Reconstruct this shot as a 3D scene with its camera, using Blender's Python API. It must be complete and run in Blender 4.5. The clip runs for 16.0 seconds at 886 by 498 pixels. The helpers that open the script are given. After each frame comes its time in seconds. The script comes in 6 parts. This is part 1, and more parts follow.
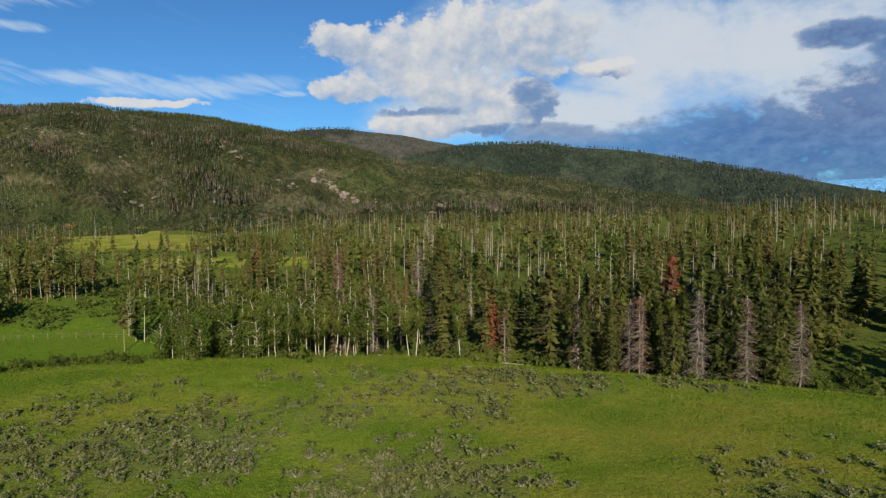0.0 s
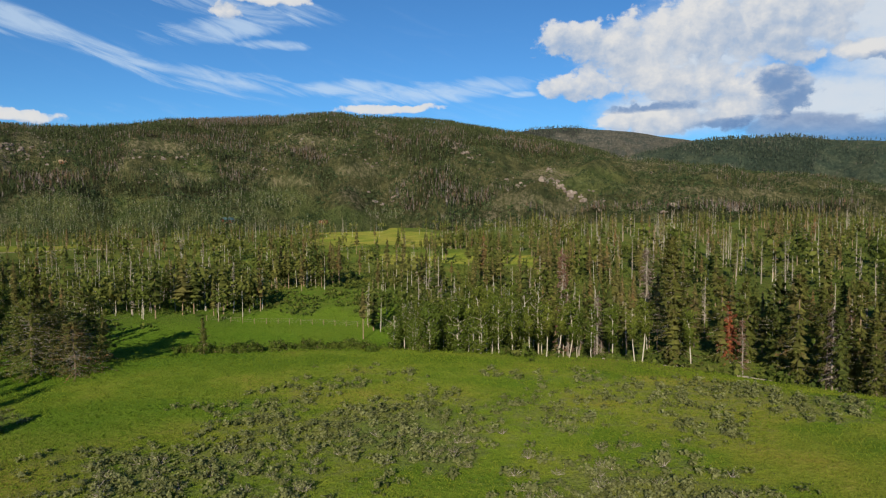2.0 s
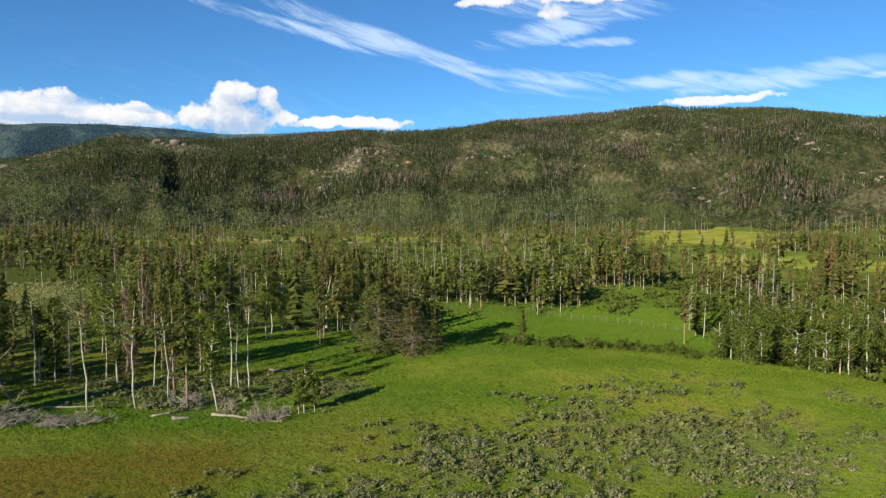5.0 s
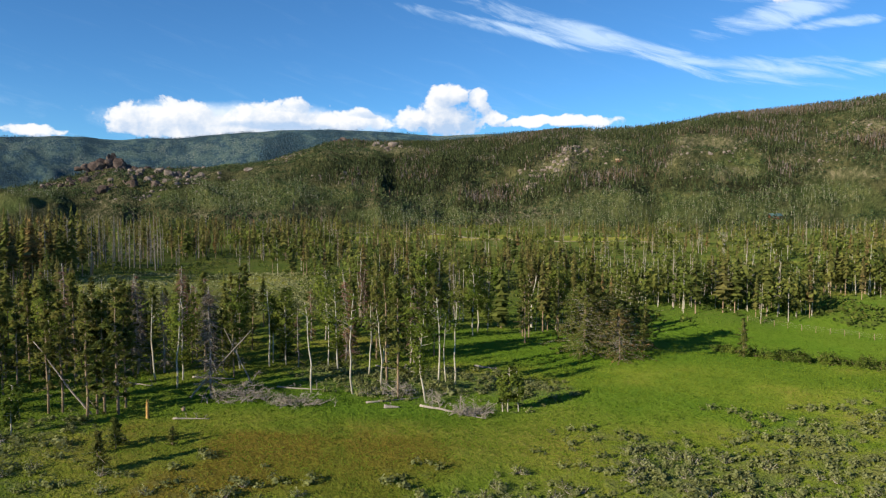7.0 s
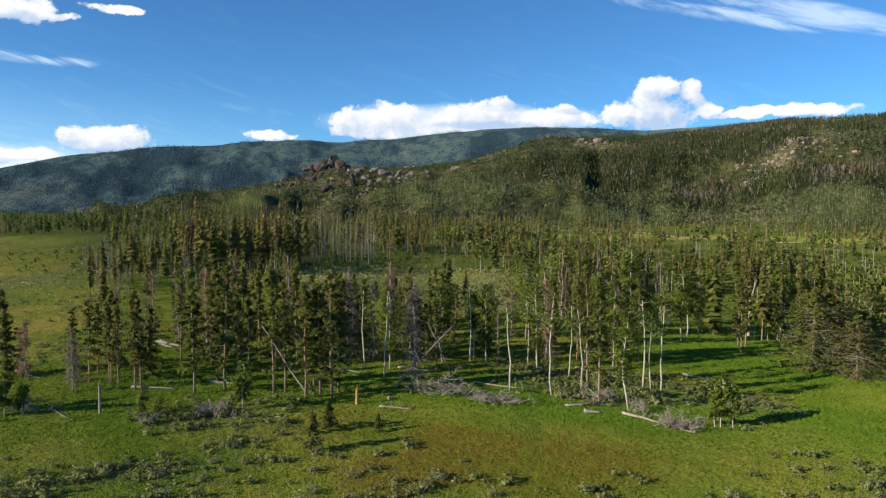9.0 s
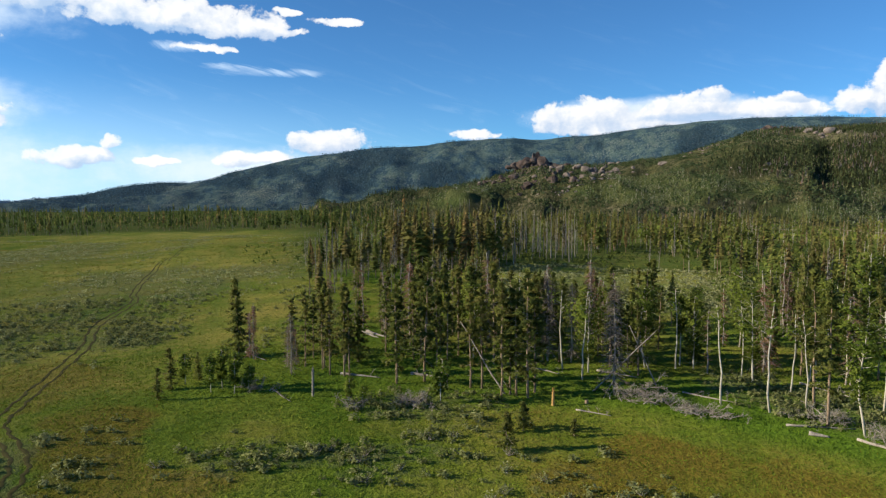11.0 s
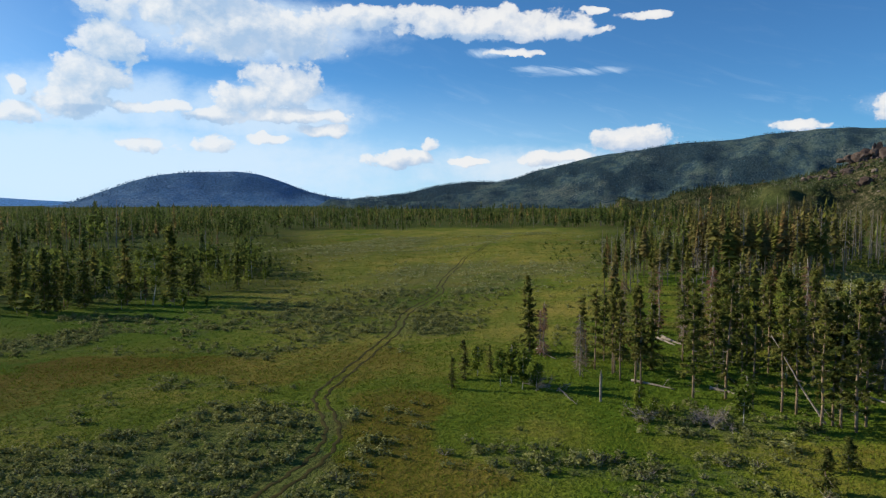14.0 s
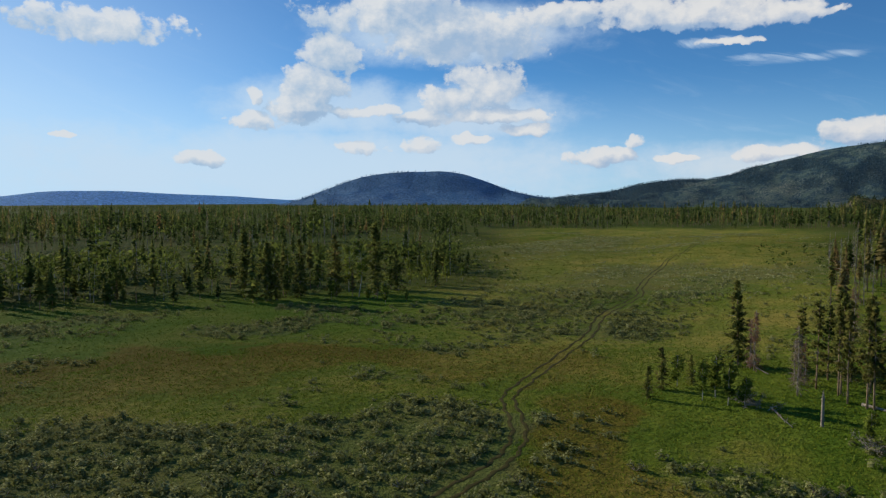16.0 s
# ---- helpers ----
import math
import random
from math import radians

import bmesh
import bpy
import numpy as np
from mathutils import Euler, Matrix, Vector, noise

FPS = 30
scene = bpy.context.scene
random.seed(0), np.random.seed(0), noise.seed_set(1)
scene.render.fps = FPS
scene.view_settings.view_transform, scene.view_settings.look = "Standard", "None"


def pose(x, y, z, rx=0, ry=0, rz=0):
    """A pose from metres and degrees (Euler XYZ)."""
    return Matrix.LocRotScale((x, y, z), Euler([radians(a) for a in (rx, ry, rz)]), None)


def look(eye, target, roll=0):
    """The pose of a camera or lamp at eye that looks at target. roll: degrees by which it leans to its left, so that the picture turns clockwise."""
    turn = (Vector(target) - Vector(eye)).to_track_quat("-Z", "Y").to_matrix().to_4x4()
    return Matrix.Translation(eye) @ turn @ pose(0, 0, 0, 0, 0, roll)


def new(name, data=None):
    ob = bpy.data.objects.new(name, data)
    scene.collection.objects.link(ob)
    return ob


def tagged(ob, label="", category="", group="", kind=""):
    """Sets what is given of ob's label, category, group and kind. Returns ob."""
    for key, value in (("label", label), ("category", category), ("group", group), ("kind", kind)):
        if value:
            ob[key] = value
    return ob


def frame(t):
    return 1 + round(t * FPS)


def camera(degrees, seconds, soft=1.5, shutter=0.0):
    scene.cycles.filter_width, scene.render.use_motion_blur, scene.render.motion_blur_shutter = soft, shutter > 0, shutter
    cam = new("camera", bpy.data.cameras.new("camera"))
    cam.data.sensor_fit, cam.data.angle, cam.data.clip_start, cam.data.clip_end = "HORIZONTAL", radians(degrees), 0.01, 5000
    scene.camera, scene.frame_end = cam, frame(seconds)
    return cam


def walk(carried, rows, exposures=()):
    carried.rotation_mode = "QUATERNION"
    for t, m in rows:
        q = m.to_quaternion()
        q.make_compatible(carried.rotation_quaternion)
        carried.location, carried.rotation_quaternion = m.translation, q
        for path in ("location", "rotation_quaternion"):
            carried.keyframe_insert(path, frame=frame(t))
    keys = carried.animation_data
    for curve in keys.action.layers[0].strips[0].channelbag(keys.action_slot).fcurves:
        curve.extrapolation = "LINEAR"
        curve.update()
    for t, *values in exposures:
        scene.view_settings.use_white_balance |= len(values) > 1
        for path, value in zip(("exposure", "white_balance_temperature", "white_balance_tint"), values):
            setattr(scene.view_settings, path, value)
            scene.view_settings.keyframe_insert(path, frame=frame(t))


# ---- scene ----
cam = camera(63.62, 16.0, soft=1.25)


def aim(x, y, z, yaw, pitch, roll):
    """Camera pose: yaw to the left from +y, pitch up, roll to its left, in degrees."""
    return pose(x, y, z, 90 + pitch, 0, yaw) @ pose(0, 0, 0, 0, 0, roll)


# seconds, x, y, z, yaw, pitch, roll
PATH = [
    (0, 0.003, -0.004, 20.006, -0.935, -3.296, -0.521),
    (0.5, 0.083, 0.220, 20.019, 3.696, -3.269, -0.468),
    (1, 0.130, 0.431, 20.030, 8.354, -3.268, -0.451),
    (1.5, 0.144, 0.631, 20.040, 12.994, -3.244, -0.455),
    (2, 0.128, 0.820, 20.047, 17.098, -3.235, -0.399),
    (2.5, 0.082, 1.001, 20.054, 21.373, -3.218, -0.329),
    (3, 0.010, 1.175, 20.059, 25.618, -3.237, -0.239),
    (3.5, -0.088, 1.342, 20.063, 29.889, -3.238, -0.209),
    (4, -0.210, 1.504, 20.066, 33.747, -3.255, -0.131),
    (4.2, -0.265, 1.567, 20.067, 35.474, -3.268, -0.069),
    (6.3, -1.047, 2.200, 20.073, 52.947, -3.447, -0.093),
    (6.5, -1.139, 2.257, 20.073, 54.589, -3.426, -0.011),
    (7, -1.380, 2.399, 20.073, 58.714, -3.485, 0.011),
    (7.5, -1.637, 2.538, 20.073, 62.849, -3.542, 0.002),
    (8, -1.910, 2.673, 20.072, 66.578, -3.595, 0.022),
    (8.5, -2.196, 2.805, 20.072, 70.718, -3.638, 0.049),
    (9, -2.497, 2.933, 20.071, 74.845, -3.697, 0.041),
    (9.2, -2.621, 2.982, 20.070, 76.493, -3.719, 0.044),
    (11.3, -4.038, 3.436, 20.062, 93.369, -3.898, -0.056),
    (11.5, -4.183, 3.471, 20.061, 95.004, -3.891, 0.009),
    (12, -4.554, 3.550, 20.057, 98.687, -3.936, 0.002),
    (12.5, -4.935, 3.615, 20.053, 102.784, -3.965, -0.027),
    (13, -5.327, 3.665, 20.048, 106.885, -3.976, -0.061),
    (13.5, -5.728, 3.698, 20.042, 110.968, -3.997, -0.082),
    (14, -6.140, 3.711, 20.034, 114.668, -4.011, -0.123),
    (14.5, -6.562, 3.703, 20.025, 118.784, -4.033, -0.069),
    (15, -6.994, 3.670, 20.014, 122.876, -4.059, -0.131),
    (15.5, -7.437, 3.609, 20.002, 126.952, -4.082, -0.167),
    (16, -7.890, 3.519, 19.988, 130.609, -4.085, -0.174),
    ]
EXPOSURE = [(0.0, 0.02), (1.5, 0.06), (3.0, 0.32), (4.0, 0.46), (9.0, 0.62), (12.0, 0.62), (14.0, 0.37), (16.0, 0.12)]
walk(cam, [(t, aim(*row)) for t, *row in PATH], EXPOSURE)

# ---- sky and sun ----
SUN_AZ, SUN_EL = 187.0, 20.5          # degrees to the left from +y, and up
sun_way = Vector((-math.sin(radians(SUN_AZ)) * math.cos(radians(SUN_EL)),
                  math.cos(radians(SUN_AZ)) * math.cos(radians(SUN_EL)), math.sin(radians(SUN_EL))))
sun = new("sun", bpy.data.lights.new("sun", "SUN"))
sun.data.energy, sun.data.angle, sun.data.color = 5.0, radians(0.55), (1.0, 0.88, 0.68)
sun.matrix_world = look(tuple(sun_way * 100), (0, 0, 0))


class Nodes:
    """A short way to write node trees."""

    def __init__(self, tree):
        self.tree = tree
        tree.nodes.clear()

    def node(self, kind, **props):
        n = self.tree.nodes.new(kind)
        for key, value in props.items():
            setattr(n, key, value)
        return n

    def put(self, socket, value):
        if isinstance(value, bpy.types.NodeSocket):
            self.tree.links.new(value, socket)
        elif value is not None:
            socket.default_value = value

    def math(self, op, a, b=None, c=None, clamp=False):
        n = self.node("ShaderNodeMath", operation=op, use_clamp=clamp)
        for socket, value in zip(n.inputs, (a, b, c)):
            self.put(socket, value)
        return n.outputs[0]

    def span(self, value, lo, hi, a=0.0, b=1.0, smooth=True):
        n = self.node("ShaderNodeMapRange", interpolation_type="SMOOTHSTEP" if smooth else "LINEAR")
        for socket, v in zip(n.inputs, (value, lo, hi, a, b)):
            self.put(socket, v)
        return n.outputs[0]

    def mix(self, fac, a, b, blend="MIX"):
        n = self.node("ShaderNodeMix", data_type="RGBA", blend_type=blend)
        self.put(n.inputs[0], fac)
        for socket, v in ((n.inputs[6], a), (n.inputs[7], b)):
            self.put(socket, (*v, 1.0) if isinstance(v, tuple) and len(v) == 3 else v)
        return n.outputs[2]

    def noise(self, vector, scale, detail=4.0, rough=0.55, distortion=0.0):
        n = self.node("ShaderNodeTexNoise")
        self.put(n.inputs["Vector"], vector)
        for key, v in (("Scale", scale), ("Detail", detail), ("Roughness", rough), ("Distortion", distortion)):
            self.put(n.inputs[key], v)
        return n.outputs["Fac"]

    def ramp(self, fac, stops):
        n = self.node("ShaderNodeValToRGB")
        e = n.color_ramp.elements
        while len(e) < len(stops):
            e.new(0.5)
        for el, (at, c) in zip(e, stops):
            el.position, el.color = at, (*c, 1.0)
        self.put(n.inputs[0], fac)
        return n.outputs[0]

    def combine(self, x, y, z):
        n = self.node("ShaderNodeCombineXYZ")
        for socket, v in zip(n.inputs, (x, y, z)):
            self.put(socket, v)
        return n.outputs[0]

    def split(self, v):
        n = self.node("ShaderNodeSeparateXYZ")
        self.put(n.inputs[0], v)
        return n.outputs


# Clouds: azimuth and elevation of the middle, half width and half height, in degrees
STORM_PUFFS = [
    (5.3, 12.84, 4.23, 1.59), (1.7, 11.7, 3.97, 2.52), (-2.6, 13.19, 5.17, 2.45), (5.7, 9.45, 3.36, 1.12), (-1.3, 9.49, 4.79, 2.12), (-6.9, 8.41, 3.76, 1.68), (0.4, 6.74, 4.85, 1.22),
    (-9.3, 10.55, 2.03, 0.73), (-13.7, 10.51, 2.31, 0.79), (-4.8, 7.23, 4.26, 1.36), (-6.4, 12.97, 7.1, 2.82)]
NORTH_PUFFS = [
    (38.4, 15.66, 2.61, 0.48), (33.6, 14.76, 1.55, 0.74), (30.9, 15.75, 4.01, 0.49), (21.6, 7.84, 4.84, 0.39),
    (58.9, 6.78, 3.5, 1.4), (58.0, 8.7, 1.7, 1.04), (55.8, 8.09, 0.98, 1.13), (60.8, 6.95, 1.88, 0.88), (59.4, 7.75, 1.62, 0.87), (54.8, 7.03, 1.07, 0.52), (51.7, 6.56, 2.66, 0.39), (48.0, 6.5, 3.26, 0.47)]
BANK_PUFFS = [
    (78.3, 6.39, 5.97, 1.49), (81.8, 6.52, 2.28, 0.89), (72.1, 6.98, 5.09, 1.11), (66.9, 6.58, 4.84, 0.87), (74.7, 5.85, 2.49, 0.51), (88.2, 5.15, 1.95, 0.51),
    (99.8, 4.5, 3.6, 0.95), (105.0, 3.4, 2.4, 0.45), (112.6, 13.45, 9.49, 1.22), (106.5, 12.99, 4.87, 0.91), (119.4, 13.81, 5.3, 1.02), (118.3, 3.18, 3.13, 0.69), (115.6, 4.26, 0.94, 0.69),
    (109.2, 11.24, 2.11, 0.29), (99.2, 13.61, 2.21, 0.33), (103.0, 14.25, 1.11, 0.25)]
WEST_PUFFS = [
    (156.0, 12.24, 6.15, 1.21), (134.3, 14.07, 7.52, 1.71), (129.0, 12.6, 7.56, 2.08), (139.1, 11.13, 2.61, 1.67), (140.5, 8.78, 2.69, 1.7), (141.6, 6.96, 2.59, 1.29), (145.1, 7.81, 0.63, 0.63),
    (145.4, 5.94, 1.93, 0.76), (137.0, 6.82, 3.1, 0.52), (127.1, 8.85, 3.03, 2.23), (130.3, 7.67, 2.15, 1.3), (126.7, 6.46, 5.81, 0.61), (131.7, 6.36, 2.69, 0.7), (124.1, 5.34, 2.13, 0.53),
    (128.1, 4.67, 1.88, 0.44), (137.0, 3.97, 2.22, 0.62), (132.3, 4.29, 1.57, 0.8), (103.3, 12.72, 2.11, 0.37), (112.5, 2.96, 1.63, 0.34), (107.0, 3.08, 1.97, 0.57), (149.0, 2.98, 2.02, 0.59), (158.3, 4.55, 0.91, 0.24)]
PUFFS = STORM_PUFFS + NORTH_PUFFS + BANK_PUFFS + WEST_PUFFS
UNDERSIDES = [
    (-8.0, 8.9, 1.7, 1.1), (-10.0, 7.4, 3.2, 1.5), (-14.4, 8.4, 3.4, 1.8), (-14.4, 6.6, 5.5, 2.0), (-5.2, 6.0, 3.4, 0.6), (3.1, 7.67, 5.35, 0.43),
    (69.3, 7.53, 2.38, 0.39), (64.7, 7.1, 1.42, 0.26), (56.4, 6.65, 0.99, 1.14), (72.1, 6.17, 3.4, 0.34), (127.6, 11.62, 4.89, 1.42),
    (125.4, 7.02, 2.22, 0.43), (140.5, 6.38, 3.04, 0.39), (134.3, 6.05, 3.13, 0.31), (131.6, 14.34, 3.55, 0.98), (137.9, 4.71, 3.54, 0.35), (113.5, 12.29, 4.88, 0.48), (99.8, 3.51, 2.7, 0.36)]
SHEETS = [
    (-10.5, 13.46, 13.2, 3.93), (-1.3, 11.18, 8.7, 3.35), (-18.5, 10.77, 9.27, 5.32), (-1.3, 7.13, 6.99, 1.94), (-12.2, 7.31, 10.25, 2.46), (73.4, 6.43, 11.34, 1.36), (129.8, 12.69, 13.0, 2.6),
    (140.5, 7.07, 9.56, 2.6), (129.0, 6.7, 9.86, 2.6), (142.0, 2.6, 30.0, 3.4), (108.0, 2.5, 12.0, 1.8), (-27.0, 11.5, 10.0, 5.0), (-31.0, 8.0, 9.0, 4.0)]
DARK = [(-15.7, 4.2, 9.78, 1.63), (-24.4, 4.0, 9.5, 3.2), (-9.0, 5.8, 4.1, 0.76), (-30.2, 11.57, 2.89, 0.9), (-33.0, 5.0, 6.57, 4.4), (-34.2, 10.6, 2.6, 1.3)]
CIRRUS = [(45.0, 12.2, 13.5, 0.75, 17.0), (52.0, 13.2, 9.0, 0.5, 12.0), (34.0, 9.7, 6.0, 0.8, 4.0), (26.3, 9.3, 5.0, 0.6, -3.0), (29.9, 12.5, 2.6, 0.35, 0.0), (33.0, 13.6, 6.0, 0.9, -10.0),
          (17.0, 9.2, 7.5, 0.8, -4.0), (29.0, 12.4, 1.6, 0.3, 0.0), (106.6, 9.9, 2.4, 0.4, 3.0), (104.7, 9.7, 3.6, 0.35, 0.0), (10.8, 8.9, 1.4, 0.25, 0.0), (110.1, 11.3, 2.8, 0.4, 0.0), (33.0, 15.4, 7.0, 1.1, 5.0)]


def build_sky():
    world = bpy.data.worlds.new("sky")
    world.use_nodes = True
    scene.world = world
    k = Nodes(world.node_tree)
    sky = k.node("ShaderNodeTexSky", sky_type="NISHITA", sun_disc=False, sun_elevation=radians(SUN_EL),
                 sun_rotation=radians(-SUN_AZ), altitude=2400.0, air_density=1.0, dust_density=0.3, ozone_density=2.0)
    x, y, z = k.split(k.node("ShaderNodeTexCoord").outputs["Generated"])
    az = k.math("MULTIPLY", k.math("ARCTAN2", k.math("MULTIPLY", x, -1.0), y), 57.29578)   # -180 to 180
    el = k.math("MULTIPLY", k.math("ARCSINE", z), 57.29578)
    flat = k.combine(az, el, 0.0)

    def vec(op, a, b):
        n = k.node("ShaderNodeVectorMath", operation=op)
        k.put(n.inputs[0], a)
        k.put(n.inputs[1], b)
        return n.outputs["Value" if op == "DOT_PRODUCT" else "Vector"]

    def lumps(rows, at=flat, floor=-1.6):
        best = None
        for a, e, wa, we, *turn in rows:
            if turn and turn[0]:
                c, s = math.cos(radians(turn[0])), math.sin(radians(turn[0]))
                d = vec("SUBTRACT", at, (a, e, 0.0))
                d = vec("MULTIPLY", k.combine(vec("DOT_PRODUCT", d, (c, s, 0.0)), vec("DOT_PRODUCT", d, (-s, c, 0.0)), 0.0), (1 / wa, 1 / we, 0.0))
            else:
                n = k.node("ShaderNodeVectorMath", operation="MULTIPLY_ADD")
                for socket, v in zip(n.inputs, (at, (1 / wa, 1 / we, 0.0), (-a / wa, -e / we, 0.0))):
                    k.put(socket, v)
                d = n.outputs["Vector"]
            far = vec("DOT_PRODUCT", d, d)
            best = far if best is None else k.math("MINIMUM", best, far)
        return k.math("MAXIMUM", floor, k.math("SUBTRACT", 1.0, best))

    def billow(p, scale, detail):
        n = k.node("ShaderNodeTexVoronoi", voronoi_dimensions="2D", feature="SMOOTH_F1")
        k.put(n.inputs["Vector"], p)
        for key, v in (("Scale", scale), ("Detail", detail), ("Roughness", 0.55), ("Smoothness", 0.35)):
            n.inputs[key].default_value = v
        return k.math("SUBTRACT", 0.42, n.outputs["Distance"])

    warp = k.node("ShaderNodeTexNoise")
    k.put(warp.inputs["Vector"], flat)
    warp.inputs["Scale"].default_value, warp.inputs["Detail"].default_value = 0.5, 4.0
    bent = vec("ADD", flat, vec("MULTIPLY", vec("SUBTRACT", warp.outputs["Color"], (0.5, 0.5, 0.5)), (1.6, 1.2, 0.0)))
    big = k.noise(flat, 0.13, 6.0, 0.55, 0.3)

    def heap(shift):
        """Density of the heaped clouds, a little way towards the sun if asked."""
        at = vec("ADD", flat, shift) if shift else flat
        p = vec("ADD", bent, shift) if shift else bent
        round_ = k.math("ADD", k.math("MULTIPLY", billow(p, 0.40, 1.0), 0.75), k.math("MULTIPLY", billow(p, 1.15, 2.0), 0.40))
        x, y, _ = k.split(at)
        wisps = k.math("MULTIPLY", k.math("SUBTRACT", k.noise(k.combine(x, k.math("MULTIPLY", y, 1.5), 5.0), 0.55, 7.0, 0.64), 0.5), 1.75)
        return k.math("ADD", k.math("MULTIPLY", lumps(PUFFS, p), 0.85), k.math("ADD", k.math("ADD", round_, 0.50), wisps))

    fine = k.noise(k.combine(az, k.math("MULTIPLY", el, 1.7), 5.0), 0.6, 6.0, 0.62)
    body, body_sun = heap(None), heap((0.55, 0.75, 0.0))

    # thin high streaks
    fibre = k.noise(k.combine(k.math("ADD", k.math("MULTIPLY", az, 0.55), k.math("MULTIPLY", el, -0.5)), k.math("MULTIPLY", k.math("SUBTRACT", el, k.math("MULTIPLY", az, 0.25)), 2.2), 3.0), 0.4, 7.0, 0.62, 0.8)
    thin = lumps(CIRRUS)
    wisp = k.math("MULTIPLY", k.span(k.math("ADD", k.math("MULTIPLY", thin, 0.30), k.math("MULTIPLY", k.math("SUBTRACT", fibre, 0.5), 1.6)), -0.12, 0.5), 0.62)
    veil = k.math("MULTIPLY", k.span(fibre, 0.50, 0.80), k.span(el, 3.0, 12.0, 0.16, 0.03))
    # soft sheets and haze
    soft = k.math("ADD", lumps(SHEETS), k.math("ADD", k.math("MULTIPLY", k.math("SUBTRACT", big, 0.5), 1.8), k.math("MULTIPLY", k.math("SUBTRACT", fine, 0.5), 0.9)))
    sheet = k.span(soft, -0.25, 0.95)
    # heaped clouds
    cover = k.span(body, 0.06, 0.50)
    relief = k.math("SUBTRACT", body, body_sun)
    under = k.span(k.math("ADD", lumps(UNDERSIDES), k.math("MULTIPLY", k.math("SUBTRACT", fine, 0.5), 3.2)), -0.5, 1.0)
    light = k.math("SUBTRACT", k.math("ADD", k.math("MULTIPLY", relief, 0.60), k.math("ADD", 0.50, k.math("MULTIPLY", k.math("SUBTRACT", big, 0.5), 1.8))), k.math("MULTIPLY", under, 0.4), clamp=True)
    gloom_at = k.math("ADD", lumps(DARK), k.math("MULTIPLY", k.math("SUBTRACT", fine, 0.5), 3.4))
    gloom = k.span(gloom_at, -0.70, 0.55)

    west = k.span(az, 95.0, 150.0)
    haze = k.math("MULTIPLY", k.span(az, 78.0, 135.0), k.span(el, 10.0, -0.5, 0.0, 0.85))
    tint = k.mix(1.0, sky.outputs[0], SKY_TINT, "MULTIPLY")
    c = k.mix(k.math("MAXIMUM", wisp, veil), tint, (8.6, 10.4, 12.2))
    c = k.mix(haze, c, (6.8, 9.6, 12.8))
    c = k.mix(k.math("MULTIPLY", k.span(az, 132.0, 172.0, 0.0, 0.75), k.span(el, 26.0, 4.0)), c, (7.6, 10.2, 12.8))
    c = k.mix(k.math("MULTIPLY", k.math("MULTIPLY", sheet, 0.9), k.span(az, 96.0, 118.0, 1.0, 0.82)), c, k.mix(west, k.mix(k.span(soft, 0.1, 1.2), (7.6, 9.2, 11.0), (9.6, 10.2, 10.8)), (7.8, 9.9, 12.0)))
    puff = k.mix(light, k.mix(west, (5.2, 6.6, 8.8), (4.8, 6.9, 9.4)), k.mix(west, (10.3, 10.3, 10.3), (9.6, 10.2, 10.8)))
    puff = k.mix(k.math("MULTIPLY", under, k.span(az, 20.0, 45.0, 0.85, 0.42)), puff, k.mix(k.span(az, 20.0, 45.0), (1.9, 3.6, 6.8), (4.2, 6.2, 9.0)))
    c = k.mix(k.math("MULTIPLY", cover, k.span(body, 0.2, 1.1, 0.86, 1.0)), c, puff)
    c = k.mix(k.math("MULTIPLY", gloom, k.span(az, -5.0, -26.0, 0.62, 0.92)), c, k.mix(k.span(fine, 0.3, 0.7), (0.9, 2.1, 5.0), (2.0, 3.6, 6.8)))
    back = k.node("ShaderNodeBackground")
    k.put(back.inputs[0], c)
    back.inputs[1].default_value = SKY_STRENGTH
    k.tree.links.new(back.outputs[0], k.node("ShaderNodeOutputWorld").inputs[0])


SKY_TINT, SKY_STRENGTH = (0.55, 1.08, 1.50), 0.066
build_sky()

# ---- materials ----
def material(name):
    m = bpy.data.materials.new(name)
    m.use_nodes = True
    return m, Nodes(m.node_tree)


def finish(k, color, roughness=0.9, bump=None, strength=0.4, distance=0.1, through_light=0.0, specular=0.02, fuzz=0.6):
    """The end of a material: a rough surface, with light shining through leaves where asked."""
    p = k.node("ShaderNodeBsdfPrincipled")
    k.put(p.inputs["Base Color"], color if isinstance(color, bpy.types.NodeSocket) else (*color, 1.0))
    k.put(p.inputs["Roughness"], roughness)
    p.inputs["Specular IOR Level"].default_value = specular
    p.inputs["Diffuse Roughness"].default_value = fuzz
    if bump is not None:
        b = k.node("ShaderNodeBump")
        b.inputs["Strength"].default_value, b.inputs["Distance"].default_value = strength, distance
        k.put(b.inputs["Height"], bump)
        k.put(p.inputs["Normal"], b.outputs[0])
    surface = p.outputs[0]
    if through_light:
        t = k.node("ShaderNodeBsdfTranslucent")
        k.put(t.inputs[0], color if isinstance(color, bpy.types.NodeSocket) else (*color, 1.0))
        mixer = k.node("ShaderNodeMixShader")
        mixer.inputs[0].default_value = through_light
        k.tree.links.new(surface, mixer.inputs[1])
        k.tree.links.new(t.outputs[0], mixer.inputs[2])
        surface = mixer.outputs[0]
    k.tree.links.new(surface, k.node("ShaderNodeOutputMaterial").inputs[0])


def place(k):
    return k.node("ShaderNodeNewGeometry").outputs["Position"]


def attribute(k, name):
    return k.node("ShaderNodeAttribute", attribute_name=name).outputs["Fac"]


